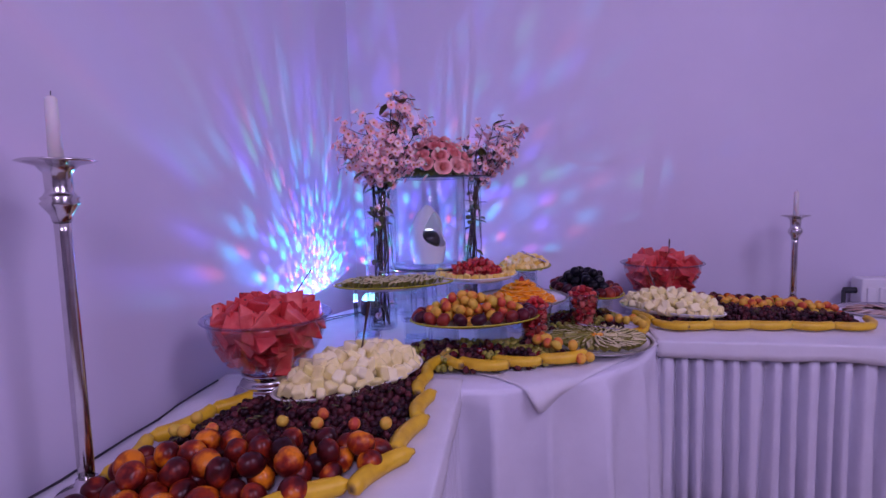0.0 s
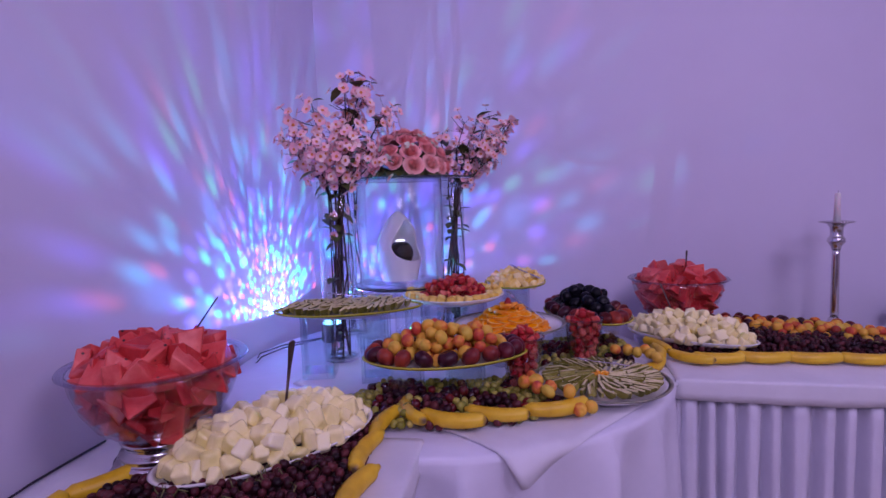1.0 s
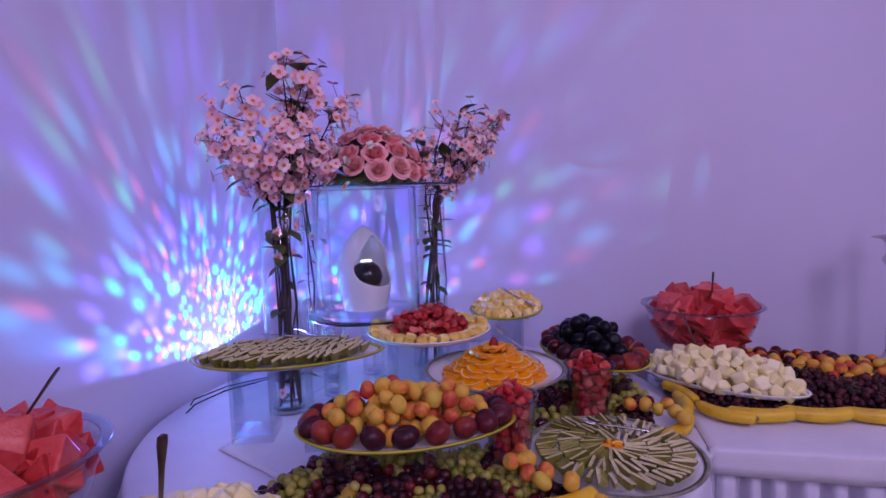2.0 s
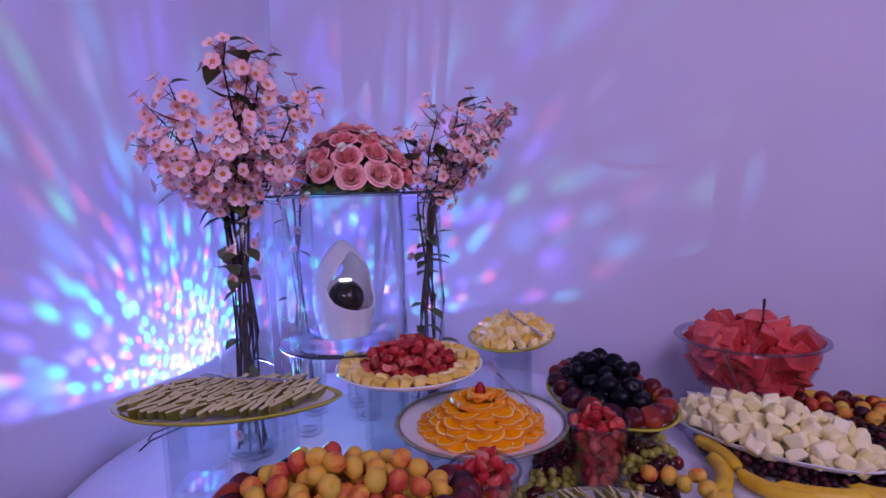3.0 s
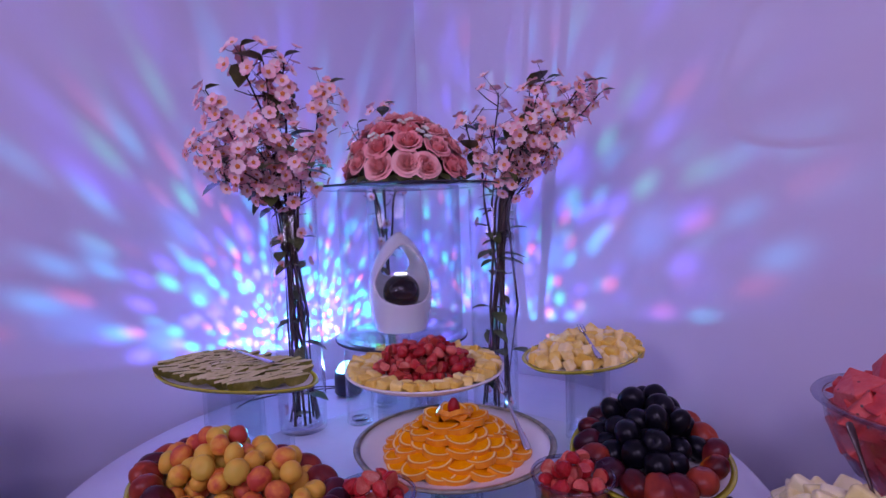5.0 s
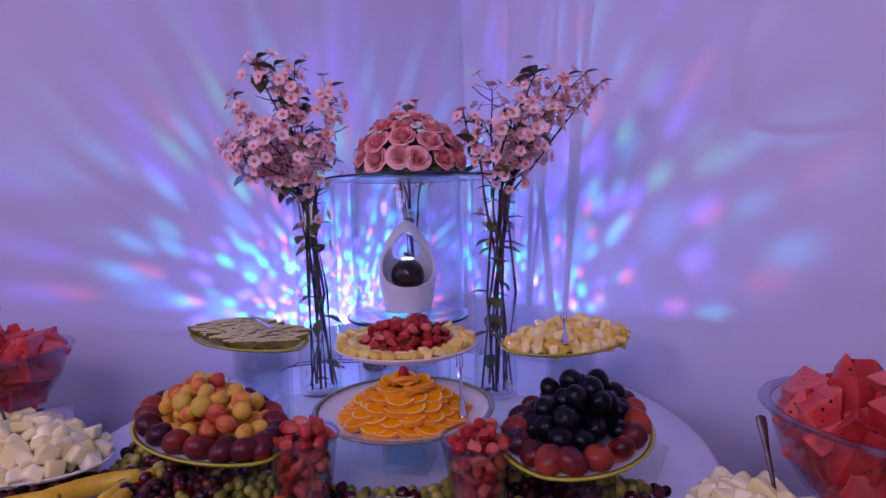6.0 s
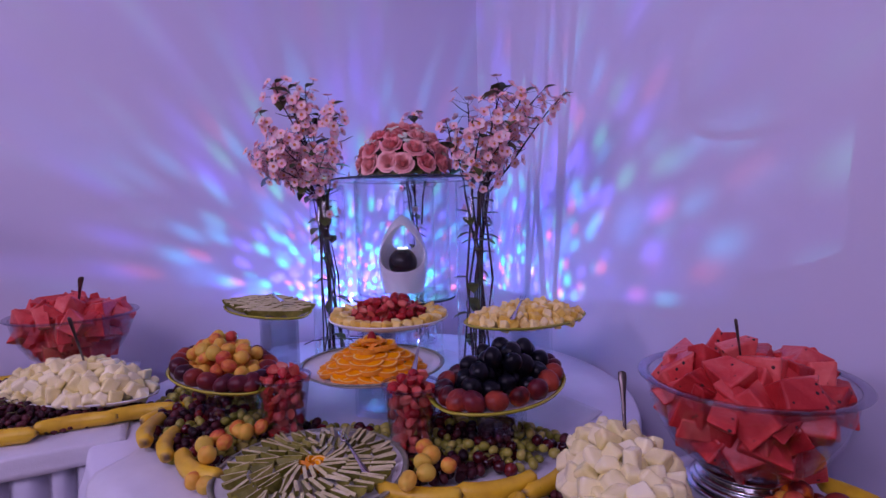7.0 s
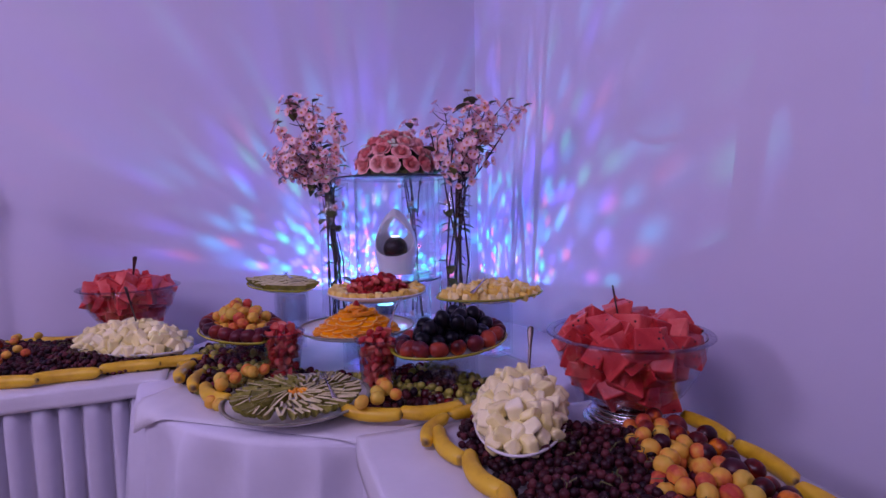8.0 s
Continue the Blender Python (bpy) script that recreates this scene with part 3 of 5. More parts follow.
def egg_lamp():
    """White plastic egg with an open front and back, and a black globe inside."""
    e = thing("egg_fountain", pose(HUB.x, HUB.y, Z0 + 0.233, 0, 0, -36), "white glossy plastic egg-shaped fountain with black globe", "ornament")
    h, bm = 0.245, bmesh.new()
    nz, na = 90, 144
    prof = []
    for k in range(nz + 1):
        s = k / nz
        if s < 0.4:
            r = 0.063 + 0.016 * math.sin(s / 0.4 * math.pi / 2)
        else:
            q = (s - 0.4) / 0.6
            r = 0.079 * max(0.0, 1 - q ** 1.9) ** 0.72
        prof.append((r, s * h))

    def gone(a, z):
        front = a if a < math.pi else a - 2 * math.pi
        zz = z / h
        wide = 1.22 if zz < 0.52 else 1.22 * (1 - 0.2 * (zz - 0.52) / 0.36)
        f = (front / wide) ** 2 + ((zz - 0.52) / (0.235 if zz < 0.52 else 0.36)) ** 2 < 1
        back = abs(front) - math.pi
        b = (back / 0.7) ** 2 + ((zz - 0.69) / 0.17) ** 2 < 1
        return f or b

    grid = [[bm.verts.new((r * math.cos(2 * math.pi * i / na), r * math.sin(2 * math.pi * i / na), z)) for i in range(na)] for r, z in prof[:-1]]
    apex = bm.verts.new((0, 0, h))
    for k in range(nz - 1):
        for i in range(na):
            if not gone(2 * math.pi * (i + 0.5) / na, (prof[k][1] + prof[k + 1][1]) / 2):
                bm.faces.new((grid[k][i], grid[k][(i + 1) % na], grid[k + 1][(i + 1) % na], grid[k + 1][i]))
    for i in range(na):
        bm.faces.new((grid[-1][i], grid[-1][(i + 1) % na], apex))
    bmesh.ops.delete(bm, geom=[v for v in bm.verts if not v.link_faces], context="VERTS")
    for _ in range(6):
        rim = [v for v in bm.verts if v.is_boundary and v.co.z > 0.01]
        moved = {v: sum((q.other_vert(v).co for q in v.link_edges if q.is_boundary), Vector()) / 2 for v in rim}
        for v, c in moved.items():
            v.co = v.co * 0.4 + c * 0.6
    sh = part("shell", bm, EGG, e)
    s = sh.modifiers.new("wall", "SOLIDIFY")
    s.thickness, s.offset = 0.006, -1
    part("tray", lathe([(0, 0.045), (0.07, 0.055), (0.07, 0.059), (0, 0.059)], 40), EGG, e)
    bm = bmesh.new()
    bmesh.ops.create_uvsphere(bm, u_segments=32, v_segments=20, radius=0.046, matrix=Matrix.Translation((0.008, 0, 0.094)))
    part("globe", bm, BLACK, e, "black glossy globe")
    bm = lathe([(0, 0.0), (0.016, 0.0), (0.017, 0.002), (0.015, 0.004), (0, 0.005)], 24)
    bmesh.ops.translate(bm, verts=bm.verts, vec=(0.008, 0, 0.1385))
    part("light_ring", bm, GLOW, e, "glowing white light ring")


GLOW = mat("white_led", (0.9, 0.9, 0.95), 0.4, Emission_Color=(0.85, 0.85, 1, 1), Emission_Strength=2.5)
egg_lamp()

dl = thing("disco_light", pose(LAMP.x, LAMP.y, Z0), "small black rotating disco light with glowing lens dome", "lamp")
part("base", lathe([(0, 0), (0.036, 0), (0.041, 0.006), (0.04, 0.045), (0.0385, 0.068), (0.0365, 0.068), (0.036, 0.02), (0, 0.018)], 32), BULB_BASE, dl)
dome = bmesh.new()
bmesh.ops.create_uvsphere(dome, u_segments=40, v_segments=28, radius=0.034)
dm = part("dome", dome, LENS, dl, "glowing coloured lens dome")
dm.location = (0, 0, LAMP.z - Z0)
bm = bmesh.new()
tube(bm, [(-0.03, 0, 0.012), (-0.09, -0.03, 0.004), (-0.16, -0.10, 0.004), (-0.2, -0.2, 0.004), (-0.22, -0.26, -0.02), (-0.225, -0.27, -0.12)], 0.0022, 8)
tube(bm, [(-0.03, 0.01, 0.012), (-0.1, -0.005, 0.004), (-0.17, -0.06, 0.004), (-0.22, -0.16, 0.004), (-0.245, -0.24, -0.06)], 0.002, 8)
part("cable", bm, DARK, dl, "thin dark power cable")


# Dark strip laid in place of the shade in the gap behind the table.
cord = thing("extension_cable", LEFT_T, "thin dark strip along the back edge of the table, standing in for the shaded gap", "cable")
bm = bmesh.new()
tube(bm, [(0.25 + 0.09 * i, 0.677 + 0.004 * math.sin(2.3 * i) + 0.003 * math.sin(0.9 * i), Z0 + 0.0035) for i in range(17)], 0.0026, 8)
part("cord", bm, DARK, cord)


# ---- flowers ----
def blossom_geo(vs, fs, mi, p, n, r, rng):
    """Five-petalled flower facing n, and its heart."""
    n = Vector(n).normalized()
    s = n.orthogonal().normalized()
    s.rotate(Matrix.Rotation(rng.uniform(0, 6.28), 3, n))
    q = n.cross(s)
    for k in range(5):
        a = 2 * math.pi * k / 5
        d = math.cos(a) * s + math.sin(a) * q
        e = n.cross(d)
        cup = rng.uniform(0.15, 0.5)
        b = len(vs)
        vs += [p + d * r * 0.12, p + d * r * 0.6 + e * r * 0.5 + n * r * cup * 0.5, p + d * r * 0.62 + n * r * cup * 0.3,
               p + d * r * 0.6 - e * r * 0.5 + n * r * cup * 0.5, p + d * r + e * r * 0.27 + n * r * cup, p + d * r * 0.95 + n * r * cup * 0.8, p + d * r - e * r * 0.27 + n * r * cup]
        fs += [(b, b + 2, b + 1), (b, b + 3, b + 2), (b + 1, b + 2, b + 5, b + 4), (b + 2, b + 3, b + 6, b + 5)]
        mi += [0, 0, 0, 0]
    b = len(vs)
    for k in range(5):
        a = 2 * math.pi * (k + 0.5) / 5
        vs.append(p + (math.cos(a) * s + math.sin(a) * q) * r * 0.33 + n * r * 0.16)
    vs.append(p + n * r * 0.26)
    for k in range(5):
        fs.append((b + k, b + (k + 1) % 5, b + 5))
        mi.append(1)


def leaf_geo(vs, fs, mi, p, d, n, ln_, rng):
    d = Vector(d).normalized()
    e = d.cross(Vector(n)).normalized()
    n = e.cross(d)
    b = len(vs)
    w = ln_ * 0.36
    for s, k in ((0, 0.05), (0.3, 0.85), (0.6, 0.95), (0.85, 0.5), (1.0, 0.03)):
        c = p + d * ln_ * s - n * ln_ * 0.35 * s * s
        vs += [c + e * w * k + n * w * 0.25 * k, c, c - e * w * k + n * w * 0.25 * k]
    for k in range(4):
        o = b + 3 * k
        fs += [(o, o + 1, o + 4, o + 3), (o + 1, o + 2, o + 5, o + 4)]
        mi += [0, 0]


def data_mesh(name, vs, fs, mi, *mats):
    me = bpy.data.meshes.new(name)
    me.from_pydata([tuple(v) for v in vs], [], fs)
    for m in mats:
        me.materials.append(m)
    me.polygons.foreach_set("material_index", mi)
    me.shade_smooth()
    return me


def bouquet(x, y, tips, flowers, label, seed, size=0.0152, low=6, leaves=64):
    """Blossom branches standing in a tall glass cylinder."""
    rng = random.Random(seed)
    round_vase(x, y, 0.058, 0.578, Z0, "tall clear glass cylinder vase holding blossom branches")
    th = thing("blossom_branches", pose(x, y, Z0 + 0.012), label, "flowers", "blossom branches in vases")
    inv = Vector((x, y, Z0 + 0.012))
    bms, fv, ff, fm, lv, lf, lm = [], [], [], [], [], [], []
    runs = []
    for order, (tx, ty, tz) in enumerate(tips):
        bm = bmesh.new()
        bms.append(bm)
        tip = Vector((tx, ty, tz)) - inv
        a = rng.uniform(0, 6.28)
        away = Vector((-tip.x, -tip.y, 0)).normalized() * 0.03
        foot = away * 0.4 + Vector((0.034 * math.cos(a), 0.034 * math.sin(a), 0.004))
        side = Vector((tip.x, tip.y, 0))
        side = side.normalized() * 0.034 if side.length > 0.02 else Vector((0.01, 0.01, 0))
        neck = side + Vector((rng.uniform(-0.012, 0.012), rng.uniform(-0.012, 0.012), 0.53))
        mid = foot.lerp(neck, 0.5) * 0.9 + Vector((rng.uniform(-0.03, 0.03), rng.uniform(-0.03, 0.03), 0.03))
        pts = [foot, mid, neck]
        for s in (0.3, 0.6, 0.85, 1.0):
            bow = Vector((rng.uniform(-0.012, 0.012), rng.uniform(-0.012, 0.012), rng.uniform(-0.005, 0.012)))
            pts.append(neck.lerp(tip, s) + bow * (s < 1))
        if order % 5 > 2:
            pts[0], pts[1] = neck * 0.62 + Vector((0, 0, 0.1)), neck * 0.85 + Vector((0, 0, 0.03))
        tube(bm, pts, [0.0033, 0.0033, 0.0031, 0.0027, 0.0022, 0.0017, 0.0012], 6)
        runs.append(pts)
        for s in (2, 3, 4):
            b0 = pts[s].lerp(pts[s + 1], rng.random())
            dd = Vector((rng.gauss(0, 1), rng.gauss(0, 1), rng.uniform(0.3, 1.4))).normalized() * rng.uniform(0.035, 0.075)
            tube(bm, [b0, b0 + dd * 0.5 + Vector((0, 0, -0.004)), b0 + dd], [0.0019, 0.0015, 0.0008], 5)
        if rng.random() < 0.62:
            continue
        foot2 = Vector((0.035 * math.cos(a + 2), 0.035 * math.sin(a + 2), 0.004))
        tube(bm, [foot2, foot2.lerp(neck, 0.45) + Vector((rng.uniform(-0.012, 0.012), rng.uniform(-0.012, 0.012), 0)), neck * 0.96, neck.lerp(tip, 0.35) + Vector((0, 0, 0.02))], [0.003, 0.003, 0.0025, 0.0015], 5)
    for _ in range(flowers):
        pick = rng.randrange(len(runs))
        pts, bm = runs[pick], bms[pick]
        k = rng.choice((2, 3, 3, 4, 4, 5, 5))
        c = pts[k].lerp(pts[k + 1], rng.random())
        d = Vector((rng.gauss(0, 1), rng.gauss(0, 1), rng.gauss(0.1, 0.8))).normalized()
        p = c + d * rng.uniform(0.008, 0.056)
        if p.z < 0.575 and Vector((p.x, p.y)).length < 0.075:
            continue
        tube(bm, [c, p], [0.0008, 0.0006], 3)
        out = (p - Vector((0, 0, 0.62)))
        blossom_geo(fv, ff, fm, p, d * 0.9 + out.normalized() * 0.8, size * rng.uniform(0.8, 1.1), rng)
    for _ in range(low):
        a, z = rng.uniform(0, 6.28), rng.choice((0.02, 0.05, 0.1, 0.38, 0.42, 0.46))
        p = Vector((0.038 * math.cos(a), 0.038 * math.sin(a), z + rng.uniform(0, 0.03)))
        blossom_geo(fv, ff, fm, p, (math.cos(a), math.sin(a), 0.2), size * 0.9, rng)
    for _ in range(leaves):
        pts = rng.choice(runs)
        k = rng.choice((0, 1, 1, 2, 2, 3, 3, 4, 5))
        c = pts[k].lerp(pts[k + 1], rng.random())
        if c.z < 0.57:
            c.x, c.y = c.x * 0.85, c.y * 0.85
        d = Vector((rng.gauss(0, 1), rng.gauss(0, 1), rng.gauss(0.3, 0.5)))
        leaf_geo(lv, lf, lm, c, d, (0, 0, 1), rng.uniform(0.04, 0.066) * (0.85 if c.z < 0.57 else 1), rng)
    for k in range(leaves // 4):
        pts = runs[k % len(runs)]
        c = pts[0].lerp(pts[1], rng.random()) if k % 2 else pts[1].lerp(pts[2], rng.random())
        a = rng.uniform(0, 6.28)
        leaf_geo(lv, lf, lm, c * 0.9, (math.cos(a), math.sin(a), rng.uniform(-0.3, 0.5)), (0, 0, 1), rng.uniform(0.042, 0.062), rng)
    for pts in runs[:5]:
        leaf_geo(lv, lf, lm, pts[-1], (0.6, 0.3, 0.4), (0, 0, 1), 0.034, rng)
    for bm in bms:
        part("stem", bm, TWIG, th, "dark brown branching stem")
    tagged(part("blossoms", data_mesh("blossoms", fv, ff, fm, BLOSSOM, HEART), None, th, "pale pink blossoms with orange hearts"), kind="stuff")
    part("foliage", data_mesh("foliage", lv, lf, lm, LEAF), None, th, "small dark green leaves")


bouquet(-0.215, 2.13, [(-0.125, 1.945, 1.632), (-0.10, 1.975, 1.615), (-0.085, 2.02, 1.62), (-0.02, 2.08, 1.565), (-0.23, 1.93, 1.56), (-0.31, 1.99, 1.53), (-0.27, 1.93, 1.46),
                       (-0.16, 1.94, 1.40), (-0.08, 2.06, 1.44), (-0.30, 2.05, 1.42), (-0.17, 2.03, 1.53), (-0.13, 1.96, 1.47), (-0.33, 1.98, 1.47), (-0.22, 1.90, 1.42), (-0.05, 2.03, 1.40), (-0.14, 2.0, 1.58)], 540, "pink artificial cherry blossom branches in a tall vase", 11)
bouquet(0.155, 2.45, [(0.395, 2.575, 1.565), (0.40, 2.50, 1.575), (0.40, 2.43, 1.56), (0.32, 2.42, 1.58), (0.27, 2.44, 1.585), (0.30, 2.35, 1.50), (0.14, 2.36, 1.52), (0.24, 2.5, 1.47), (0.34, 2.4, 1.45), (0.38, 2.45, 1.52), (0.22, 2.38, 1.56)], 300, "sparser pink artificial cherry blossom branches in a tall vase", 23)
bouquet(-0.224, 2.49, [(-0.20, 2.47, 1.60), (-0.26, 2.42, 1.55), (-0.30, 2.5, 1.52), (-0.16, 2.53, 1.50), (-0.23, 2.44, 1.48)], 120, "pink artificial cherry blossom branches in the back vase", 31, leaves=14)


def rose_mesh(seed):
    """A full rose: rolled heart, then rings of petals with lips curling outwards, all from one base."""
    rng = random.Random(seed)
    bm = bmesh.new()
    root = bm.verts.new((0, 0, 0))
    for ring, (count, rad, lip, hgt, drop) in enumerate(((2, 0.0035, 0.0, 0.0285, 0.0), (3, 0.007, 0.0005, 0.0285, 0.03), (4, 0.011, 0.0015, 0.0275, 0.06), (5, 0.0155, 0.003, 0.0265, 0.14), (5, 0.0195, 0.0045, 0.0245, 0.24), (6, 0.0225, 0.006, 0.021, 0.34))):
        for k in range(count):
            a0 = 2 * math.pi * (k + 0.37 * ring) / count + rng.uniform(-0.14, 0.14)
            half = math.pi / count * 1.32
            tall, out = hgt * rng.uniform(0.94, 1.06), lip * rng.uniform(0.7, 1.3)
            rows = []
            for j in range(1, 7):
                q = j / 6
                row = []
                for i in range(7):
                    t = (i / 6 - 0.5) * 2
                    a = a0 + t * half
                    r = rad * (1 - (1 - q) ** 2.4) + out * q ** 4 * (1 - 0.35 * t * t) + 0.0016 * t
                    z = tall * (q ** 0.9 - drop * q ** 5) * (1 - 0.2 * t * t * q) + 0.0011 * math.sin(5 * t + ring + k) * q ** 3
                    row.append(bm.verts.new((r * math.cos(a), r * math.sin(a), z)))
                rows.append(row)
            for i in range(6):
                bm.faces.new((root, rows[0][i], rows[0][i + 1]))
            for p, w in zip(rows, rows[1:]):
                for i in range(6):
                    bm.faces.new((p[i], p[i + 1], w[i + 1], w[i]))
    return mesh_of("rose", bm, ROSE)


def rose_dome():
    rd = thing("rose_dome", pose(0.012, 2.288, Z0 + 0.592), "domed arrangement of pink artificial roses on the glass shelf", "flowers")
    R, H = 0.119, 0.12
    part("foam", lathe([(0, 0), (R * 0.96, 0), (R * 0.94, 0.03), (R * 0.8, H * 0.58), (R * 0.46, H * 0.86), (0, H * 0.95)], 32), LEAF, rd, "dark green filler under the roses")
    kinds, rng = [rose_mesh(k) for k in range(4, 8)], random.Random(9)
    for band, (el, count) in enumerate(((9, 13), (30, 11), (52, 8), (74, 5))):
        for k in range(count):
            az = 360 * (k + 0.5 * (band % 2)) / count + rng.uniform(-6, 6)
            e = el + rng.uniform(-4, 4)
            d = Vector((math.cos(radians(az)) * math.cos(radians(e)), math.sin(radians(az)) * math.cos(radians(e)), math.sin(radians(e))))
            r = part("rose", rng.choice(kinds), None, rd)
            up = (d + Vector((0, 0, 0.25))).normalized()
            q = up.to_track_quat("Z", "Y").to_matrix().to_4x4()
            s = rng.uniform(1.12, 1.32)
            r.matrix_basis = Matrix.Translation(Vector((d.x * R, d.y * R, d.z * H + 0.016))) @ q @ pose(0, 0, 0, 0, 0, rng.uniform(0, 360)) @ Matrix.Scale(s, 4)
    for k in range(13):
        az, e = 6.28 * (k * 0.382 + 0.1), radians((14, 34, 56)[k % 3] + rng.uniform(-5, 5))
        d = Vector((math.cos(az) * math.cos(e), math.sin(az) * math.cos(e), math.sin(e)))
        c = Vector((d.x * (R + 0.022), d.y * (R + 0.022), d.z * (H + 0.01) + 0.026))
        vs, fs, mi = [], [], []
        for _ in range(9):
            blossom_geo(vs, fs, mi, c + Vector([rng.uniform(-0.013, 0.013) for _ in range(3)]), d, 0.0062, rng)
        tagged(part("filler_sprig", data_mesh("filler_sprig", vs, fs, mi, GYPS, GYPS), None, rd, "tiny cream filler flowers"), kind="stuff")
    vs, fs, mi = [], [], []
    for k in range(26):
        az = 6.28 * k / 26
        d = Vector((math.cos(az), math.sin(az), -0.05))
        leaf_geo(vs, fs, mi, Vector((d.x * R * 0.9, d.y * R * 0.9, 0.018)), d, (0, 0, 1), 0.05, rng)
    part("leaves", data_mesh("leaves", vs, fs, mi, LEAF), None, rd)


rose_dome()


# ---- plates ----
def round_plate(x, y, z, r, label, rim=RIM):
    p = thing("serving_plate", pose(x, y, z), label, "plate", "serving plates")
    part("dish", lathe([(0, 0), (r * 0.6, 0), (r * 0.64, 0.004), (r * 0.86, 0.012), (r * 0.985, 0.024), (r * 0.975, 0.0275), (r * 0.85, 0.0165), (r * 0.62, 0.008), (0, 0.007)], 72), PORC, p)
    part("rim", lathe([(r * 0.935, 0.0262), (r * 0.985, 0.0285), (r * 1.0, 0.0268), (r * 0.988, 0.0235)], 72, closed=True), rim, p, "dark gilt rim band")
    return p


def leaf_outline(a, b, th):
    s, c = math.sin(th), math.cos(th)
    return a * c, b * s * abs(s) ** 0.18 * (1 - 0.12 * c)


def leaf_plate(x, y, z, a, b, turn, label):
    """Leaf-shaped lime-glazed plate with a raised rim and pointed tip."""
    p = thing("leaf_plate", pose(x, y, z, 0, 0, turn), label, "plate", "leaf-shaped plates")
    for name, prof, m in (("dish", [(0.0, 0), (0.55, 0), (0.6, 0.004), (0.96, 0.016), (0.985, 0.021), (0.955, 0.0205), (0.58, 0.008), (0.0, 0.0075)], PORC),
                          ("rim", [(0.94, 0.0214), (1.0, 0.0232), (1.01, 0.0215), (0.97, 0.0155)], LIME)):
        bm, seg, rings = bmesh.new(), 80, []
        for k, zz in prof:
            if k == 0:
                rings.append([bm.verts.new((0, 0, zz))])
            else:
                rings.append([bm.verts.new((*[k * c for c in leaf_outline(a, b, 2 * math.pi * i / seg)], zz)) for i in range(seg)])
        pairs = list(zip(rings, rings[1:])) + ([(rings[-1], rings[0])] if name == "rim" else [])
        for q, w in pairs:
            for i in range(seg):
                j = (i + 1) % seg
                if len(q) == 1:
                    bm.faces.new((q[0], w[j], w[i]))
                elif len(w) == 1:
                    bm.faces.new((q[i], q[j], w[0]))
                else:
                    bm.faces.new((q[i], q[j], w[j], w[i]))
        bmesh.ops.recalc_face_normals(bm, faces=bm.faces)
        part(name, bm, m, p, "lime-yellow glazed rim" if name == "rim" else "")
    return p


def oval_plate(x, y, z, a, b, turn, label):
    p = round_plate(x, y, z, 1.0, label, PORC)
    p.name = "oval_platter"
    p.matrix_world = pose(x, y, z, 0, 0, turn) @ Matrix.Diagonal((a, b, 1, 1))
    return p


# ---- fruit shapes ----
def chunk_mesh(name, material, size, seed, wedge=False, bevel=0.08):
    rng = random.Random(seed)
    bm = bmesh.new()
    if wedge:
        pts = [(-0.55, -0.24, -0.4), (0.55, -0.26, -0.4), (-0.05, -0.22, 0.6), (-0.5, 0.26, -0.42), (0.55, 0.24, -0.38), (0.08, 0.2, 0.55)]
        vs = [bm.verts.new([c * size * 1.15 + rng.uniform(-0.09, 0.09) * size for c in p]) for p in pts]
        for f in ((0, 1, 2), (5, 4, 3), (0, 3, 4, 1), (1, 4, 5, 2), (2, 5, 3, 0)):
            bm.faces.new([vs[i] for i in f])
    else:
        bmesh.ops.create_cube(bm, size=size)
        for v in bm.verts:
            v.co += Vector([rng.uniform(-0.18, 0.18) * size for _ in range(3)])
        k = rng.uniform(0.6, 1.0)
        for v in bm.verts:
            v.co.z *= k
    bmesh.ops.recalc_face_normals(bm, faces=bm.faces)
    bmesh.ops.bevel(bm, geom=list(bm.edges), offset=size * bevel, segments=3, affect="EDGES", profile=0.5, clamp_overlap=True)
    return mesh_of(name, bm, material, smooth=False)


def fruit_mesh(name, material, r, cleft=0.12, squash=0.92, stem=True):
    """A stone fruit with a seam and a stalk dimple."""
    bm = bmesh.new()
    bmesh.ops.create_uvsphere(bm, u_segments=24, v_segments=16, radius=1)
    for v in bm.verts:
        p = v.co.normalized()
        az = math.atan2(p.y, p.x)
        s = 1 - cleft * math.exp(-(az / 0.16) ** 2) * (1 - p.z * p.z) ** 0.5
        dim = 0.22 * math.exp(-((1 - p.z) / 0.05)) + 0.06 * math.exp(-((1 + p.z) / 0.03))
        v.co = Vector((p.x * r * s, p.y * r * s, p.z * r * squash * (1 - dim)))
    return mesh_of(name, bm, material)


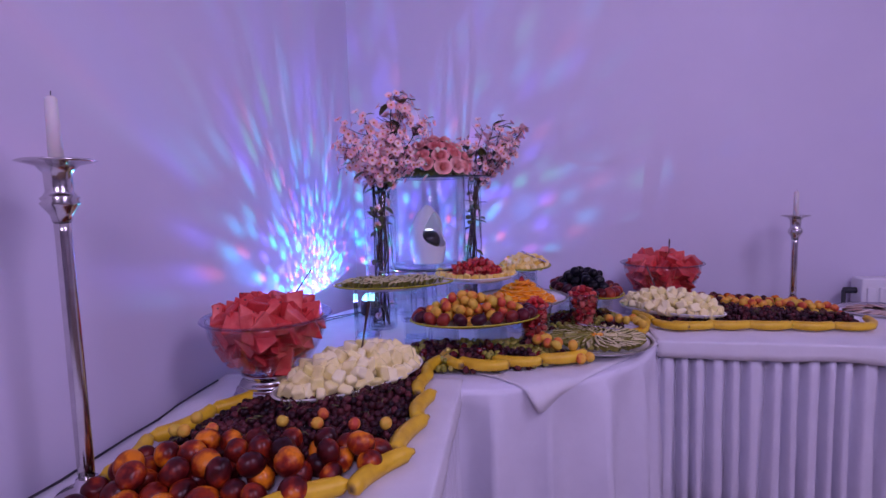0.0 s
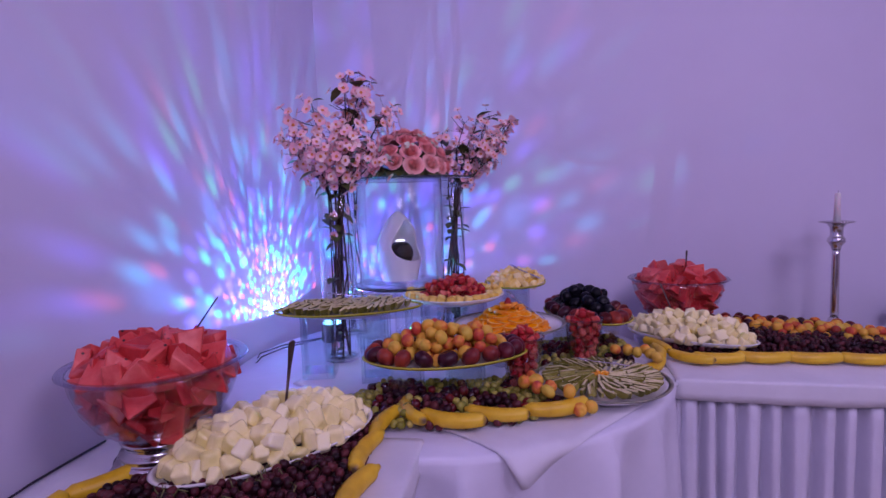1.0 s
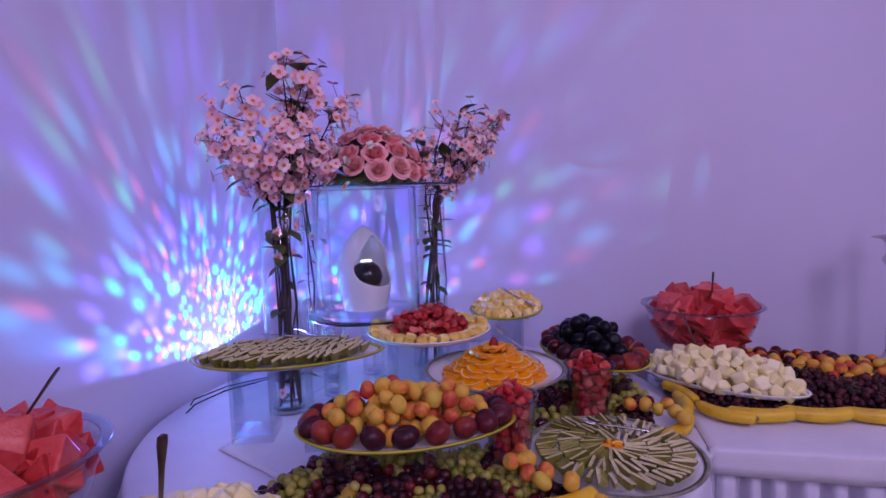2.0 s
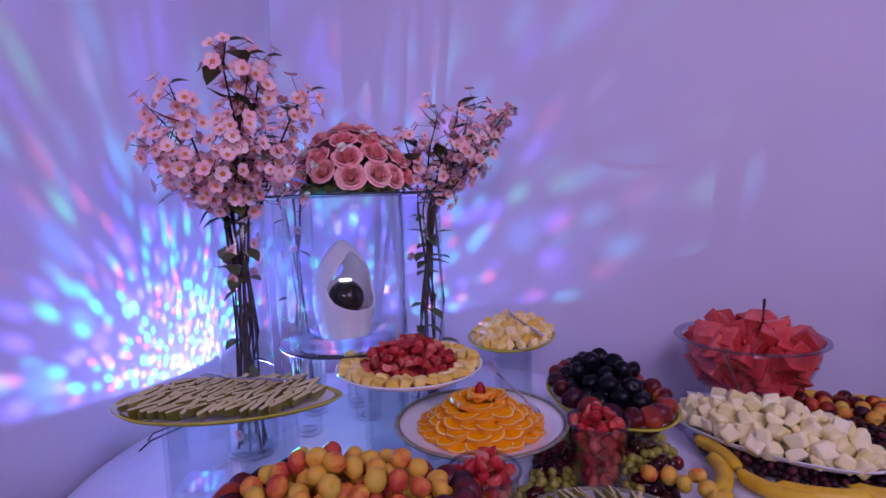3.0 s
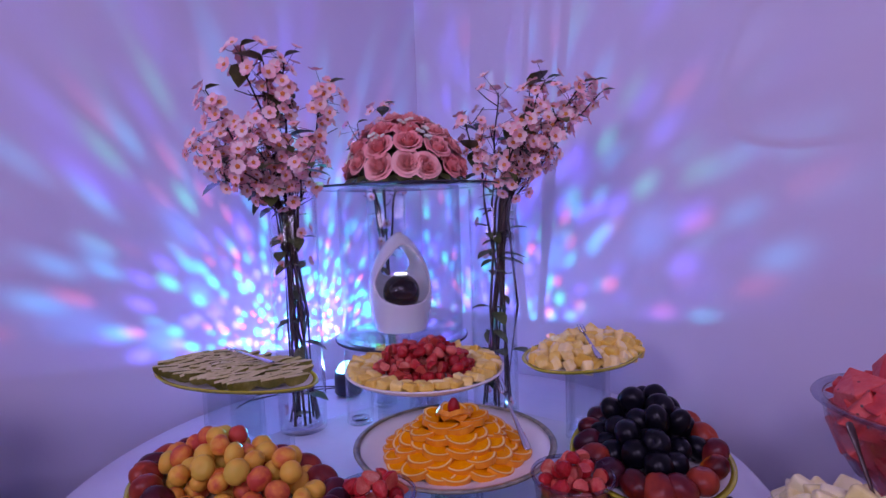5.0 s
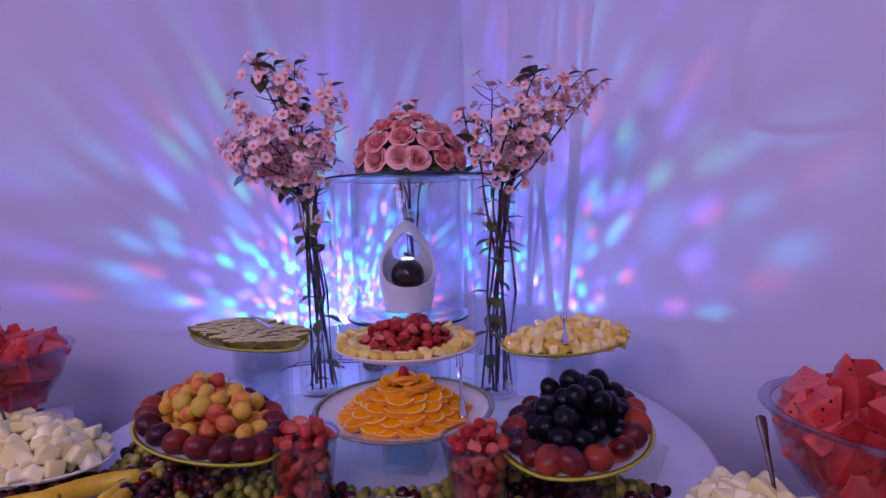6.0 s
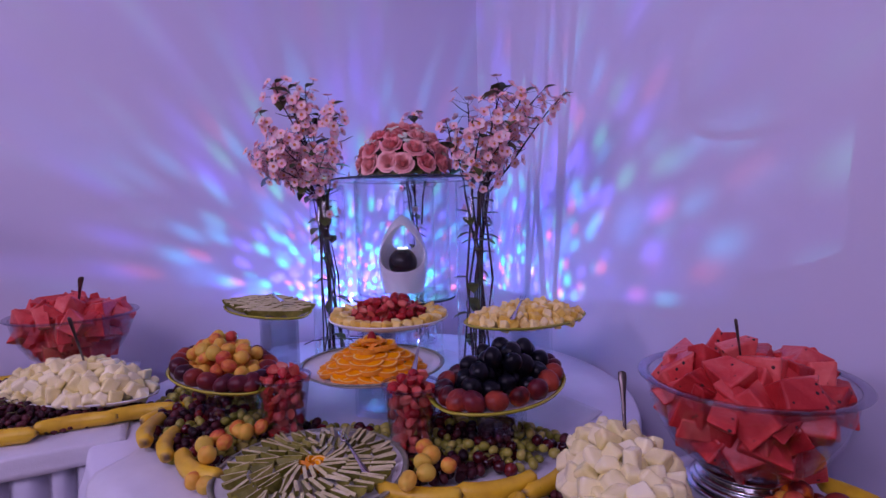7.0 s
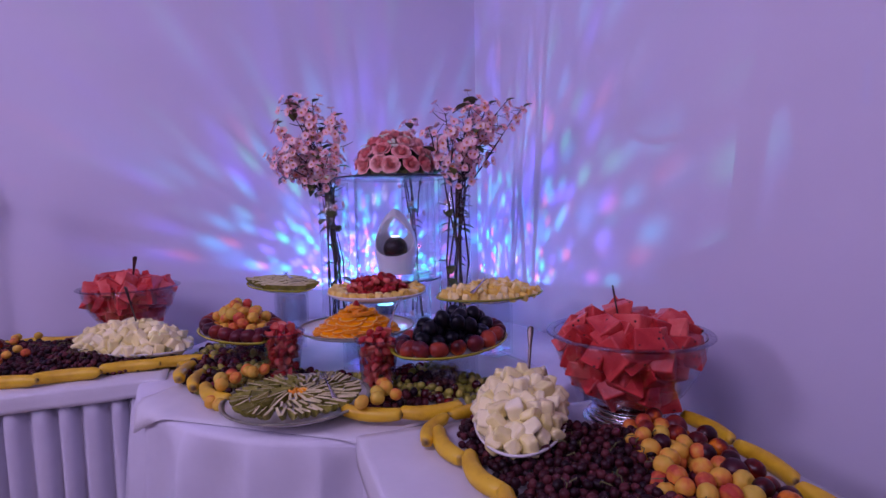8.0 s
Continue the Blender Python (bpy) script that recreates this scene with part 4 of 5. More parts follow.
def strawberry_mesh(k):
    """A strawberry, whole or cut in halves and quarters with pale cut faces."""
    rng = random.Random(40 + k)
    prof = [(0, -0.5), (0.2, -0.44), (0.42, -0.2), (0.5, 0.08), (0.42, 0.3), (0.2, 0.4), (0, 0.41)]
    bm = lathe([(r * 0.0235 * rng.uniform(0.9, 1.06), z * 0.029) for r, z in prof], 12)
    cuts = {0: (), 1: ((1, 0, 0.1),), 2: ((1, 0, 0),), 3: ((1, 0, 0), (0, 1, 0.1)), 4: ((0.3, 0.2, 1),), 5: ((1, 0.2, 0), (0, 0, -1)), 6: ((0.2, 1, 0.3), (0, 0.2, 1))}[k]
    for n in cuts:
        geom = list(bm.verts) + list(bm.edges) + list(bm.faces)
        bmesh.ops.bisect_plane(bm, geom=geom, plane_co=[c * 0.0025 for c in n], plane_no=n, clear_outer=True)
        filled = bmesh.ops.holes_fill(bm, edges=[e for e in bm.edges if e.is_boundary])
        for f in filled["faces"]:
            f.material_index = 1
    bmesh.ops.recalc_face_normals(bm, faces=bm.faces)
    return mesh_of("strawberry", bm, STRAW, STRAWCUT, smooth=not cuts)


def banana_mesh(seed):
    rng = random.Random(seed)
    bm, rings, n, seg = bmesh.new(), [], 18, 10
    bend = rng.uniform(0.8, 1.1)
    for i in range(n + 1):
        s = i / n
        a = (s - 0.5) * bend
        R = 0.185 / bend
        c = Vector((R * math.sin(a), R * (1 - math.cos(a)), 0))
        d = Vector((math.cos(a), math.sin(a), 0))
        side = Vector((-d.y, d.x, 0))
        if s < 0.1:
            r = 0.005 + 0.0115 * (s / 0.1) ** 1.6
        elif s > 0.93:
            r = 0.0166 * max(0.25, 1 - ((s - 0.93) / 0.07) ** 1.5 * 0.75)
        else:
            r = 0.0165 + 0.0024 * math.sin((s - 0.1) / 0.83 * math.pi)
        rings.append([bm.verts.new(c + r * (1 + 0.05 * math.cos(5 * t)) * (math.cos(t) * side + math.sin(t) * Vector((0, 0, 1)))) for t in (2 * math.pi * k / seg for k in range(seg))])
    for a, b in zip(rings, rings[1:]):
        for k in range(seg):
            bm.faces.new((a[k], b[k], b[(k + 1) % seg], a[(k + 1) % seg]))
    bm.faces.new(rings[0])
    bm.faces.new(rings[-1][::-1])
    bmesh.ops.recalc_face_normals(bm, faces=bm.faces)
    return mesh_of("banana", bm, BANANA)


WEDGES = [chunk_mesh("watermelon_chunk", WATERMELON, 0.057, 60 + k, wedge=k % 4 != 2, bevel=0.07) for k in range(10)]
CUBES = [chunk_mesh("melon_cube", MELON, 0.033, 80 + k, bevel=0.2) for k in range(10)]
PINES = [chunk_mesh("pineapple_piece", PINE, 0.025, 90 + k, bevel=0.2) for k in range(8)]
BERRIES = [strawberry_mesh(k) for k in range(7)]
BANANAS = [banana_mesh(k) for k in range(4)]
NECTS = fruit_mesh("nectarine", NECT, 0.0248)
APRIS = fruit_mesh("apricot", APRI, 0.0162)
PLUMS = fruit_mesh("plum", PLUM, 0.0218, 0.05)
REDS = fruit_mesh("red_plum", REDPLUM, 0.027, 0.08, 0.95)


def spread(name, meshes, spots, rng, label, category, group, flat=False):
    for p in spots:
        m = Matrix.Translation(p) @ (pose(0, 0, 0, rng.uniform(-14, 14), rng.uniform(-14, 14), rng.uniform(0, 360)) if flat else turn_any(rng))
        solo(name, rng.choice(meshes), m @ Matrix.Diagonal((rng.uniform(0.85, 1.15), rng.uniform(0.88, 1.12), rng.uniform(0.85, 1.1), 1)), label, category, group)


def heap(rng, x, y, z, a, b, h, turn, gap, tries=4000, shell=None):
    """Spots in a heap over an oval a by b, h high in the middle; with a shell only its outer skin."""
    m = pose(x, y, z, 0, 0, turn)

    def draw():
        u, v, w = rng.uniform(-1, 1), rng.uniform(-1, 1), rng.random()
        q = u * u + v * v
        if q > 1:
            return None
        top = (1 - q) ** 0.6
        if w > top or (shell and w < top - shell):
            return None
        return m @ Vector((u * a, v * b, w * h))
    return darts(rng, tries, draw, gap)


# ---- watermelon bowls ----
def melon_bowl(x, y, turn, seed, low=1.0):
    rng = random.Random(seed)
    R, base = 0.172, Z0 + 0.066 * low
    st = thing("bowl_stand", pose(x, y, Z0), "polished silver ringed foot under the bowl", "bowl stand", "bowl stands")
    part("foot", lathe([(r * 1.2, z * low) for r, z in [(0, 0), (0.074, 0), (0.079, 0.003), (0.08, 0.009), (0.077, 0.013), (0.07, 0.015), (0.069, 0.018), (0.073, 0.021), (0.073, 0.027), (0.066, 0.031), (0.063, 0.034), (0.066, 0.038), (0.064, 0.044), (0.056, 0.047), (0.054, 0.057), (0.062, 0.065), (0.061, 0.07), (0.05, 0.068), (0, 0.06)]], 56), CHROME, st)
    bw = thing("acrylic_bowl", pose(x, y, base), "large clear acrylic bowl full of watermelon pieces", "bowl", "watermelon bowls")
    out = [(0, 0.0), (0.05, 0.001), (0.09, 0.012), (0.124, 0.037), (0.149, 0.074), (0.163, 0.108), (0.17, 0.142), (0.166, 0.1445)]
    inn = [(0.159, 0.109), (0.145, 0.076), (0.12, 0.041), (0.087, 0.017), (0.049, 0.006), (0, 0.005)]
    deep, wide = (1.0, 0.9) if low == 1 else (1.1, 0.95)
    part("body", lathe([(r * wide, z * deep) for r, z in out + inn], 64), ACRYL, bw)
    part("rim", lathe([(r * wide, z + 0.1452 * (deep - 1)) for r, z in ((0.166, 0.1452), (0.17, 0.1435), (0.181, 0.1435), (0.1855, 0.1465), (0.183, 0.150), (0.168, 0.149))], 72, closed=True), ACRYL_RIM, bw, "thick clear acrylic rim")
    clip_glass(bw)

    def inner(z):
        t = max(0, min(1, z / 0.14))
        return 0.05 + 0.112 * t ** 0.5

    def draw():
        px, py, pz = rng.uniform(-R, R), rng.uniform(-R, R), rng.uniform(0.034, 0.20)
        q = math.hypot(px, py)
        if pz < 0.14:
            if q > wide * inner(pz) - 0.0235:
                return None
        elif q > 0.122 or pz > 0.14 + 0.042 * (1 - (q / 0.13) ** 2):
            return None
        return Vector((x + px, y + py, base + pz * deep))
    spots = darts(rng, 34000, draw, 0.0298)
    spread("watermelon_chunk", WEDGES, spots, rng, "juicy red watermelon chunk with dark seeds in a bowl", "watermelon", "watermelon chunks")


def spoon(p, tip, label, fork=False, scale=1.0):
    """Cutlery standing or lying from p (working end) to tip (handle end)."""
    p, tip = Vector(p), Vector(tip)
    d = tip - p
    L = d.length
    s = thing("serving_fork" if fork else "serving_spoon", Matrix.Translation(p) @ d.to_track_quat("X", "Z").to_matrix().to_4x4(), label, "cutlery", "serving cutlery")
    bm = bmesh.new()
    prof = [(0.05, 0.0028, 0.002), (0.3, 0.003, 0.002), (0.65, 0.0042, 0.0018), (0.9, 0.0072, 0.0016), (0.98, 0.0066, 0.0015), (1.0, 0.002, 0.001)]
    rings = []
    for t, w, h in prof:
        rings.append([bm.verts.new((t * L, w * math.cos(a) * scale, h * math.sin(a))) for a in (2 * math.pi * k / 8 for k in range(8))])
    for a, b in zip(rings, rings[1:]):
        for k in range(8):
            bm.faces.new((a[k], b[k], b[(k + 1) % 8], a[(k + 1) % 8]))
    bm.faces.new(rings[0])
    bm.faces.new(rings[-1][::-1])
    bmesh.ops.recalc_face_normals(bm, faces=bm.faces)
    part("handle", bm, CHROME if fork else CUTLERY, s)
    if fork:
        bm = bmesh.new()
        for k in (-1, 0, 1):
            tube(bm, [(0.06 * L, 0, 0), (0.02 * L, 0.006 * k, 0), (-0.22 * L, 0.006 * k, 0.004)], [0.0022, 0.0018, 0.0007], 6)
        part("tines", bm, CHROME, s)
    else:
        bm = bmesh.new()
        bmesh.ops.create_uvsphere(bm, u_segments=20, v_segments=12, radius=1)
        for v in bm.verts:
            v.co = Vector((v.co.x * 0.028 - 0.012, v.co.y * 0.018, abs(v.co.z) * -0.006 if v.co.z < 0 else v.co.z * -0.004))
        part("bowl", bm, CUTLERY, s)


melon_bowl(-0.442, 1.43, 0, 3)
melon_bowl(0.998, 2.37, 0, 6, 0.52)
spoon((-0.40, 1.44, 0.99), (-0.325, 1.452, 1.095), "silver serving spoon stuck in the watermelon")
spoon((1.012, 2.335, 0.955), (1.006, 2.312, 1.07), "silver serving spoon stuck in the watermelon", scale=0.5)

# ---- honeydew platters ----
rng = random.Random(77)
for (px, py, a, b, turn), sp in zip(((-0.225, 1.43, 0.225, 0.115, 42), (0.93, 2.125, 0.205, 0.096, -42)), (((-0.205, 1.45, 0.86), (-0.174, 1.419, 1.011)), ((0.90, 2.17, 0.86), (0.866, 2.206, 0.97)))):
    oval_plate(px, py, Z0 + 0.018, a, b, turn, "white oval porcelain platter piled with honeydew melon cubes")
    spread("melon_cube", CUBES, heap(rng, px, py, Z0 + 0.046, a * 0.91, b * 0.91, 0.07, turn, 0.0242, 16000), rng, "pale honeydew melon cube heaped on a white platter", "melon", "honeydew cubes")
    spoon(*sp, "silver serving spoon standing in the melon cubes")

# ---- kiwi slices, edge on ----
def kiwi_slice():
    bm = lathe([(0, -0.0035), (0.021, -0.0035), (0.0225, 0), (0.021, 0.0035), (0, 0.0035)], 22)
    for v in bm.verts:
        v.co.y *= 0.82
    return mesh_of("kiwi_slice", bm, KIWI, smooth=False)


def kiwi_half():
    """Half slice: green flesh, pale cut face."""
    bm = bmesh.new()
    n = 9
    lo, hi = [], []
    for i in range(n + 1):
        a = math.pi * i / n
        lo.append(bm.verts.new((0.024 * math.cos(a), 0.017 * math.sin(a), -0.0034)))
        hi.append(bm.verts.new((0.022 * math.cos(a), 0.0155 * math.sin(a), 0.0034)))
    f = bm.faces.new(hi)
    bm.faces.new(lo[::-1])
    for i in range(n):
        bm.faces.new((lo[i], lo[i + 1], hi[i + 1], hi[i]))
    cut = bm.faces.new((lo[n], lo[0], hi[0], hi[n]))
    cut.material_index = 1
    bmesh.ops.recalc_face_normals(bm, faces=bm.faces)
    return mesh_of("kiwi_slice", bm, KIWI, KIWIC, smooth=False)


KHALF = kiwi_half()
leaf_plate(-0.147, 1.904, Z0 + 0.192, 0.21, 0.108, 5, "lime-rimmed leaf-shaped plate laid with kiwi slices")
m0 = pose(-0.147, 1.904, Z0 + 0.205, 0, 0, 5)
for row in range(-2, 3):
    y = row * 0.034
    half = 0.17 * (1 - (y / 0.1) ** 2) ** 0.5
    k = -half
    while k < half:
        solo("kiwi_slice", KHALF, m0 @ pose(k, y + rng.uniform(-0.003, 0.003), 0.021 + rng.uniform(0, 0.005), -66 + rng.uniform(-12, 12), rng.uniform(-9, 9), 66 + rng.uniform(-14, 14)) @ Matrix.Diagonal((1.08, 1.3, 0.95, 1)), "half-round green kiwi slice in a row", "kiwi", "kiwi slices on the leaf plate")
        k += 0.0155 + rng.uniform(0, 0.003)
spoon((-0.178, 1.925, 1.014), (-0.03, 1.907, 1.012), "silver fork lying on the kiwi slices", True)

KP = (0.528, 1.766)
round_plate(*KP, Z0 + 0.004, 0.176, "white plate with dark gilt rim holding a rosette of kiwi slices")
for ring, (r, n) in enumerate(((0.044, 19), (0.087, 36), (0.131, 54))):
    for k in range(n):
        a = 360 * (k + 0.4 * ring) / n + rng.uniform(-3, 3)
        lean = rng.uniform(-16, 16) + (30 if k % 6 == 0 else 0)
        solo("kiwi_slice", KHALF, pose(KP[0], KP[1], Z0 + 0.031 - 0.001 * ring, 0, 0, a) @ pose(r, 0, 0.014, -82 + lean, rng.uniform(-9, 9), 16 + rng.uniform(-14, 14)) @ Matrix.Diagonal((0.96, rng.uniform(0.95, 1.2), 0.9, 1)), "half-round kiwi slice with pale cut edge in a rosette", "kiwi", "kiwi slices on the round plate")


# ---- oranges ----
def orange_slice(name, frac):
    """A slice with rind, pith and flesh; frac of the full turn."""
    bm = bmesh.new()
    n = 16
    R, h = 0.031, 0.0054
    arcs = {}
    for key, r, z in (("a", R, -h), ("b", R, h), ("c", R * 0.94, h + 0.0001), ("d", R * 0.83, h), ("e", R * 0.94, -h), ("f", R * 0.83, -h)):
        arcs[key] = [bm.verts.new((r * math.cos(frac * 2 * math.pi * (i / n - 0.5)), r * math.sin(frac * 2 * math.pi * (i / n - 0.5)), z)) for i in range(n + 1)]
    ct, cb = bm.verts.new((0, 0, h)), bm.verts.new((0, 0, -h))
    for i in range(n):
        for p, q, mi in (("a", "b", 0), ("b", "c", 0), ("c", "d", 1), ("e", "a", 0), ("f", "e", 1)):
            f = bm.faces.new((arcs[p][i], arcs[p][i + 1], arcs[q][i + 1], arcs[q][i]))
            f.material_index = mi
        bm.faces.new((arcs["d"][i], arcs["d"][i + 1], ct)).material_index = 2
        bm.faces.new((arcs["f"][i + 1], arcs["f"][i], cb)).material_index = 2
    for i in (0, n):
        f = bm.faces.new([arcs[k][i] for k in ("f", "e", "a", "b", "c", "d")] + [ct, cb])
        f.material_index = 2
    bmesh.ops.recalc_face_normals(bm, faces=bm.faces)
    return mesh_of(name, bm, RIND, PITH, FLESH, smooth=False)


OHALF = orange_slice("orange_slice", 0.5)
OP = (0.318, 2.003)
OZ = Z0 + 0.108
round_plate(*OP, OZ, 0.172, "white patterned plate with dark gilt rim stacked with orange slices")
for ring, (r, n, z) in enumerate(((0.106, 20, 0.018), (0.089, 17, 0.030), (0.072, 14, 0.042), (0.055, 11, 0.053), (0.037, 8, 0.062), (0.015, 5, 0.069))):
    for k in range(n):
        a = 360 * (k + 0.5 * (ring % 2)) / n + rng.uniform(-4, 4)
        tilt = 13 if ring < 4 else -4 if ring == 4 else -38
        solo("orange_slice", OHALF, pose(OP[0], OP[1], OZ + z, 0, 0, a) @ pose(r - 0.006 + rng.uniform(-0.005, 0.005), 0, rng.uniform(-0.001, 0.003), rng.uniform(-10, 10), tilt + rng.uniform(-9, 9), rng.uniform(-24, 24)) @ Matrix.Scale(0.88 if ring < 5 else 0.75, 4), "half orange slice in a tiered rosette", "orange", "orange slices")
solo("strawberry", BERRIES[0], pose(OP[0], OP[1], OZ + 0.087, 180, 0, 0), "red strawberry crowning the orange slices", "strawberry")
solo_core = lathe([(0, 0), (0.085, 0), (0.06, 0.02), (0.02, 0.045), (0, 0.05)], 24)
solo("orange_wedges", mesh_of("orange_wedges", solo_core, FLESH), pose(OP[0], OP[1], OZ + 0.009), "stacked orange pieces under the slices", "orange", kind="stuff")
for k in range(5):
    solo("orange_slice", OHALF, pose(KP[0], KP[1], Z0 + 0.034, 0, 0, 72 * k) @ pose(0.012, 0, 0, 30, -30, 40) @ Matrix.Scale(0.55, 4), "small orange piece in the middle of the kiwi rosette", "orange", "orange pieces on kiwi")
spoon((0.35, 2.122, 0.956), (0.437, 2.042, 0.894), "silver serving fork resting on the orange plate", True)
spoon((0.51, 1.84, 0.822), (0.635, 1.825, 0.806), "silver fork lying on the kiwi rosette", True)

# ---- strawberries with pineapple border ----
SP = (0.158, 2.14)
SZ = Z0 + 0.178
round_plate(*SP, SZ, 0.165, "white plate of strawberries bordered with pineapple pieces", PORC)
for ring, r in enumerate((0.145, 0.122)):
    n = 34 - 6 * ring
    for k in range(n):
        a = 2 * math.pi * (k + 0.5 * ring) / n
        solo("pineapple_piece", rng.choice(PINES), pose(SP[0] + r * math.cos(a), SP[1] + r * math.sin(a), SZ + 0.031 - 0.004 * ring, rng.uniform(-20, 20), rng.uniform(-20, 20), rng.uniform(0, 360)), "pale yellow pineapple piece along the plate edge", "pineapple", "pineapple border")
spread("strawberry", BERRIES, heap(rng, *SP, SZ + 0.018, 0.105, 0.105, 0.064, 0, 0.0192, 9000), rng, "red strawberry heaped on the plate", "strawberry", "strawberries on the plate")

# ---- pineapple leaf plate ----
PP = (0.402, 2.43)
leaf_plate(*PP, Z0 + 0.176, 0.185, 0.115, 80, "lime-rimmed leaf-shaped plate piled with pineapple pieces")
spread("pineapple_piece", PINES, heap(rng, *PP, Z0 + 0.196, 0.165, 0.1, 0.036, 80, 0.0195, 8000), rng, "yellow pineapple piece on the leaf plate", "pineapple", "pineapple pieces")
spoon((0.402, 2.41, 1.013), (0.473, 2.308, 0.985), "silver serving fork stuck in the pineapple", True)

# ---- apricot plate and plum plate ----
AP = (0.122, 1.716)
leaf_plate(*AP, Z0 + 0.103, 0.207, 0.118, 3, "lime-rimmed leaf-shaped plate of apricots ringed by red plums")
PL = (0.596, 2.168)
leaf_plate(*PL, Z0 + 0.10, 0.198, 0.124, 108, "lime-rimmed leaf-shaped plate of dark plums ringed by nectarines")
for (cx, cy), z, a, b, turn, me, name, lab, n in ((AP, Z0 + 0.133, 0.18, 0.09, 3, REDS, "red_plum", "dark red plum around the apricots", 20), (PL, Z0 + 0.13, 0.168, 0.096, 108, NECTS, "nectarine", "red nectarine around the dark plums", 18)):
    for k in range(n):
        th = 2 * math.pi * k / n
        lx, ly = leaf_outline(a, b, th)
        m = pose(cx, cy, z, 0, 0, turn) @ pose(lx, ly, 0.004, rng.uniform(-50, 50), rng.uniform(-50, 50), rng.uniform(0, 360))
        solo(name, REDS if k % 4 else me, m @ Matrix.Diagonal((0.95, 0.82, 0.78, 1)), lab, name.replace("_", " "), "plate border fruit")
spread("apricot", [APRIS], heap(rng, *AP, Z0 + 0.128, 0.155, 0.075, 0.075, 3, 0.028, 14000), rng, "ripe yellow apricot with a red blush heaped on the plate", "apricot", "apricots on the plate")
spread("plum", [PLUMS], heap(rng, *PL, Z0 + 0.13, 0.13, 0.075, 0.072, 108, 0.0345, 12000), rng, "dark blue plum with bloom heaped on the plate", "plum", "plums on the plate")

# stands under the plates
for x, y, h, w, t in ((-0.25, 1.965, 0.188, 0.094, 4), (-0.075, 1.91, 0.188, 0.085, 4), (0.10, 2.14, 0.174, 0.09, 20), (0.22, 2.13, 0.174, 0.07, 20), (0.402, 2.44, 0.172, 0.088, 10),
                      (0.30, 2.03, 0.104, 0.09, 35), (0.02, 1.73, 0.099, 0.09, 5), (0.17, 1.715, 0.099, 0.09, 5), (0.56, 2.2, 0.096, 0.095, 40), (0.64, 2.12, 0.096, 0.08, 40)):
    square_vase(x, y, w, h, t)

# ---- strawberry cups ----
for cx, cy in ((0.325, 1.785), (0.539, 1.972)):
    c = thing("plastic_cup", pose(cx, cy, Z0), "clear plastic cup filled with strawberry pieces", "cup", "strawberry cups")
    part("body", lathe([(0, 0), (0.036, 0), (0.038, 0.003), (0.056, 0.138), (0.0585, 0.14), (0.0585, 0.143), (0.055, 0.142), (0.0365, 0.006), (0, 0.005)], 48), ACRYL, c)
    part("rim", lathe([(0.0555, 0.1432), (0.0592, 0.1432), (0.0602, 0.1455), (0.0588, 0.148), (0.056, 0.1475)], 48, closed=True), ACRYL_RIM, c, "rolled clear rim")
    clip_glass(c)

    def in_cup():
        u, v, w = rng.uniform(-0.05, 0.05), rng.uniform(-0.05, 0.05), rng.uniform(0.012, 0.168)
        q = math.hypot(u, v)
        if q > 0.0245 + 0.0195 * min(1, w / 0.14) or w > 0.14 + 0.028 * (1 - (q / 0.045) ** 2):
            return None
        return Vector((cx + u, cy + v, Z0 + w))
    spread("strawberry", BERRIES, darts(rng, 16000, in_cup, 0.0183), rng, "red strawberry piece in a plastic cup", "strawberry", "strawberries in cups")

# ---- bananas ----
def banana(p, q, seed, flip=1, z=Z0 + 0.019, lift=0.0):
    p, q = Vector((*p, z)), Vector((*q, z))
    d = q - p
    mid = (p + q) / 2
    yaw = math.degrees(math.atan2(d.y, d.x))
    s = max(0.8, min(1.05, d.length / 0.165))
    m = Matrix.Translation(mid + Vector((0, 0, lift))) @ pose(0, 0, 0, 0, 0, yaw) @ Matrix.Diagonal((1, flip, 1, 1)) @ pose(0, -0.014, 0, 10, 0, 0) @ Matrix.Scale(s, 4)
    solo("banana", BANANAS[seed % 4], m, "ripe yellow banana lined up along the table edge", "banana", "banana border")


# around the bed on the first long table
for i, (p, q, f) in enumerate((((0.006, 1.625), (-0.032, 1.475), 1), ((-0.02, 1.495), (-0.05, 1.345), 1), ((-0.018, 1.345), (-0.05, 1.185), 1), ((-0.03, 1.195), (-0.085, 1.045), 1), ((-0.058, 1.04), (-0.15, 0.915), 1),
                               ((-0.16, 0.93), (-0.30, 0.85), 1), ((-0.31, 0.855), (-0.47, 0.84), 1), ((-0.54, 1.285), (-0.455, 1.41), 1), ((-0.605, 1.14), (-0.535, 1.28), 1), ((-0.61, 0.98), (-0.61, 1.13), 1))):
    banana(p, q, i, f)
# round table front
for i, (p, q) in enumerate((((0.02, 1.675), (0.07, 1.545)), ((0.06, 1.585), (0.20, 1.532)), ((0.165, 1.6), (0.30, 1.562)), ((0.30, 1.585), (0.45, 1.62)),
                           ((0.655, 1.835), (0.755, 1.93)), ((0.745, 1.93), (0.79, 2.065)), ((0.815, 2.02), (0.79, 2.15)))):
    banana(p, q, i + 1, 1, lift=0.004)
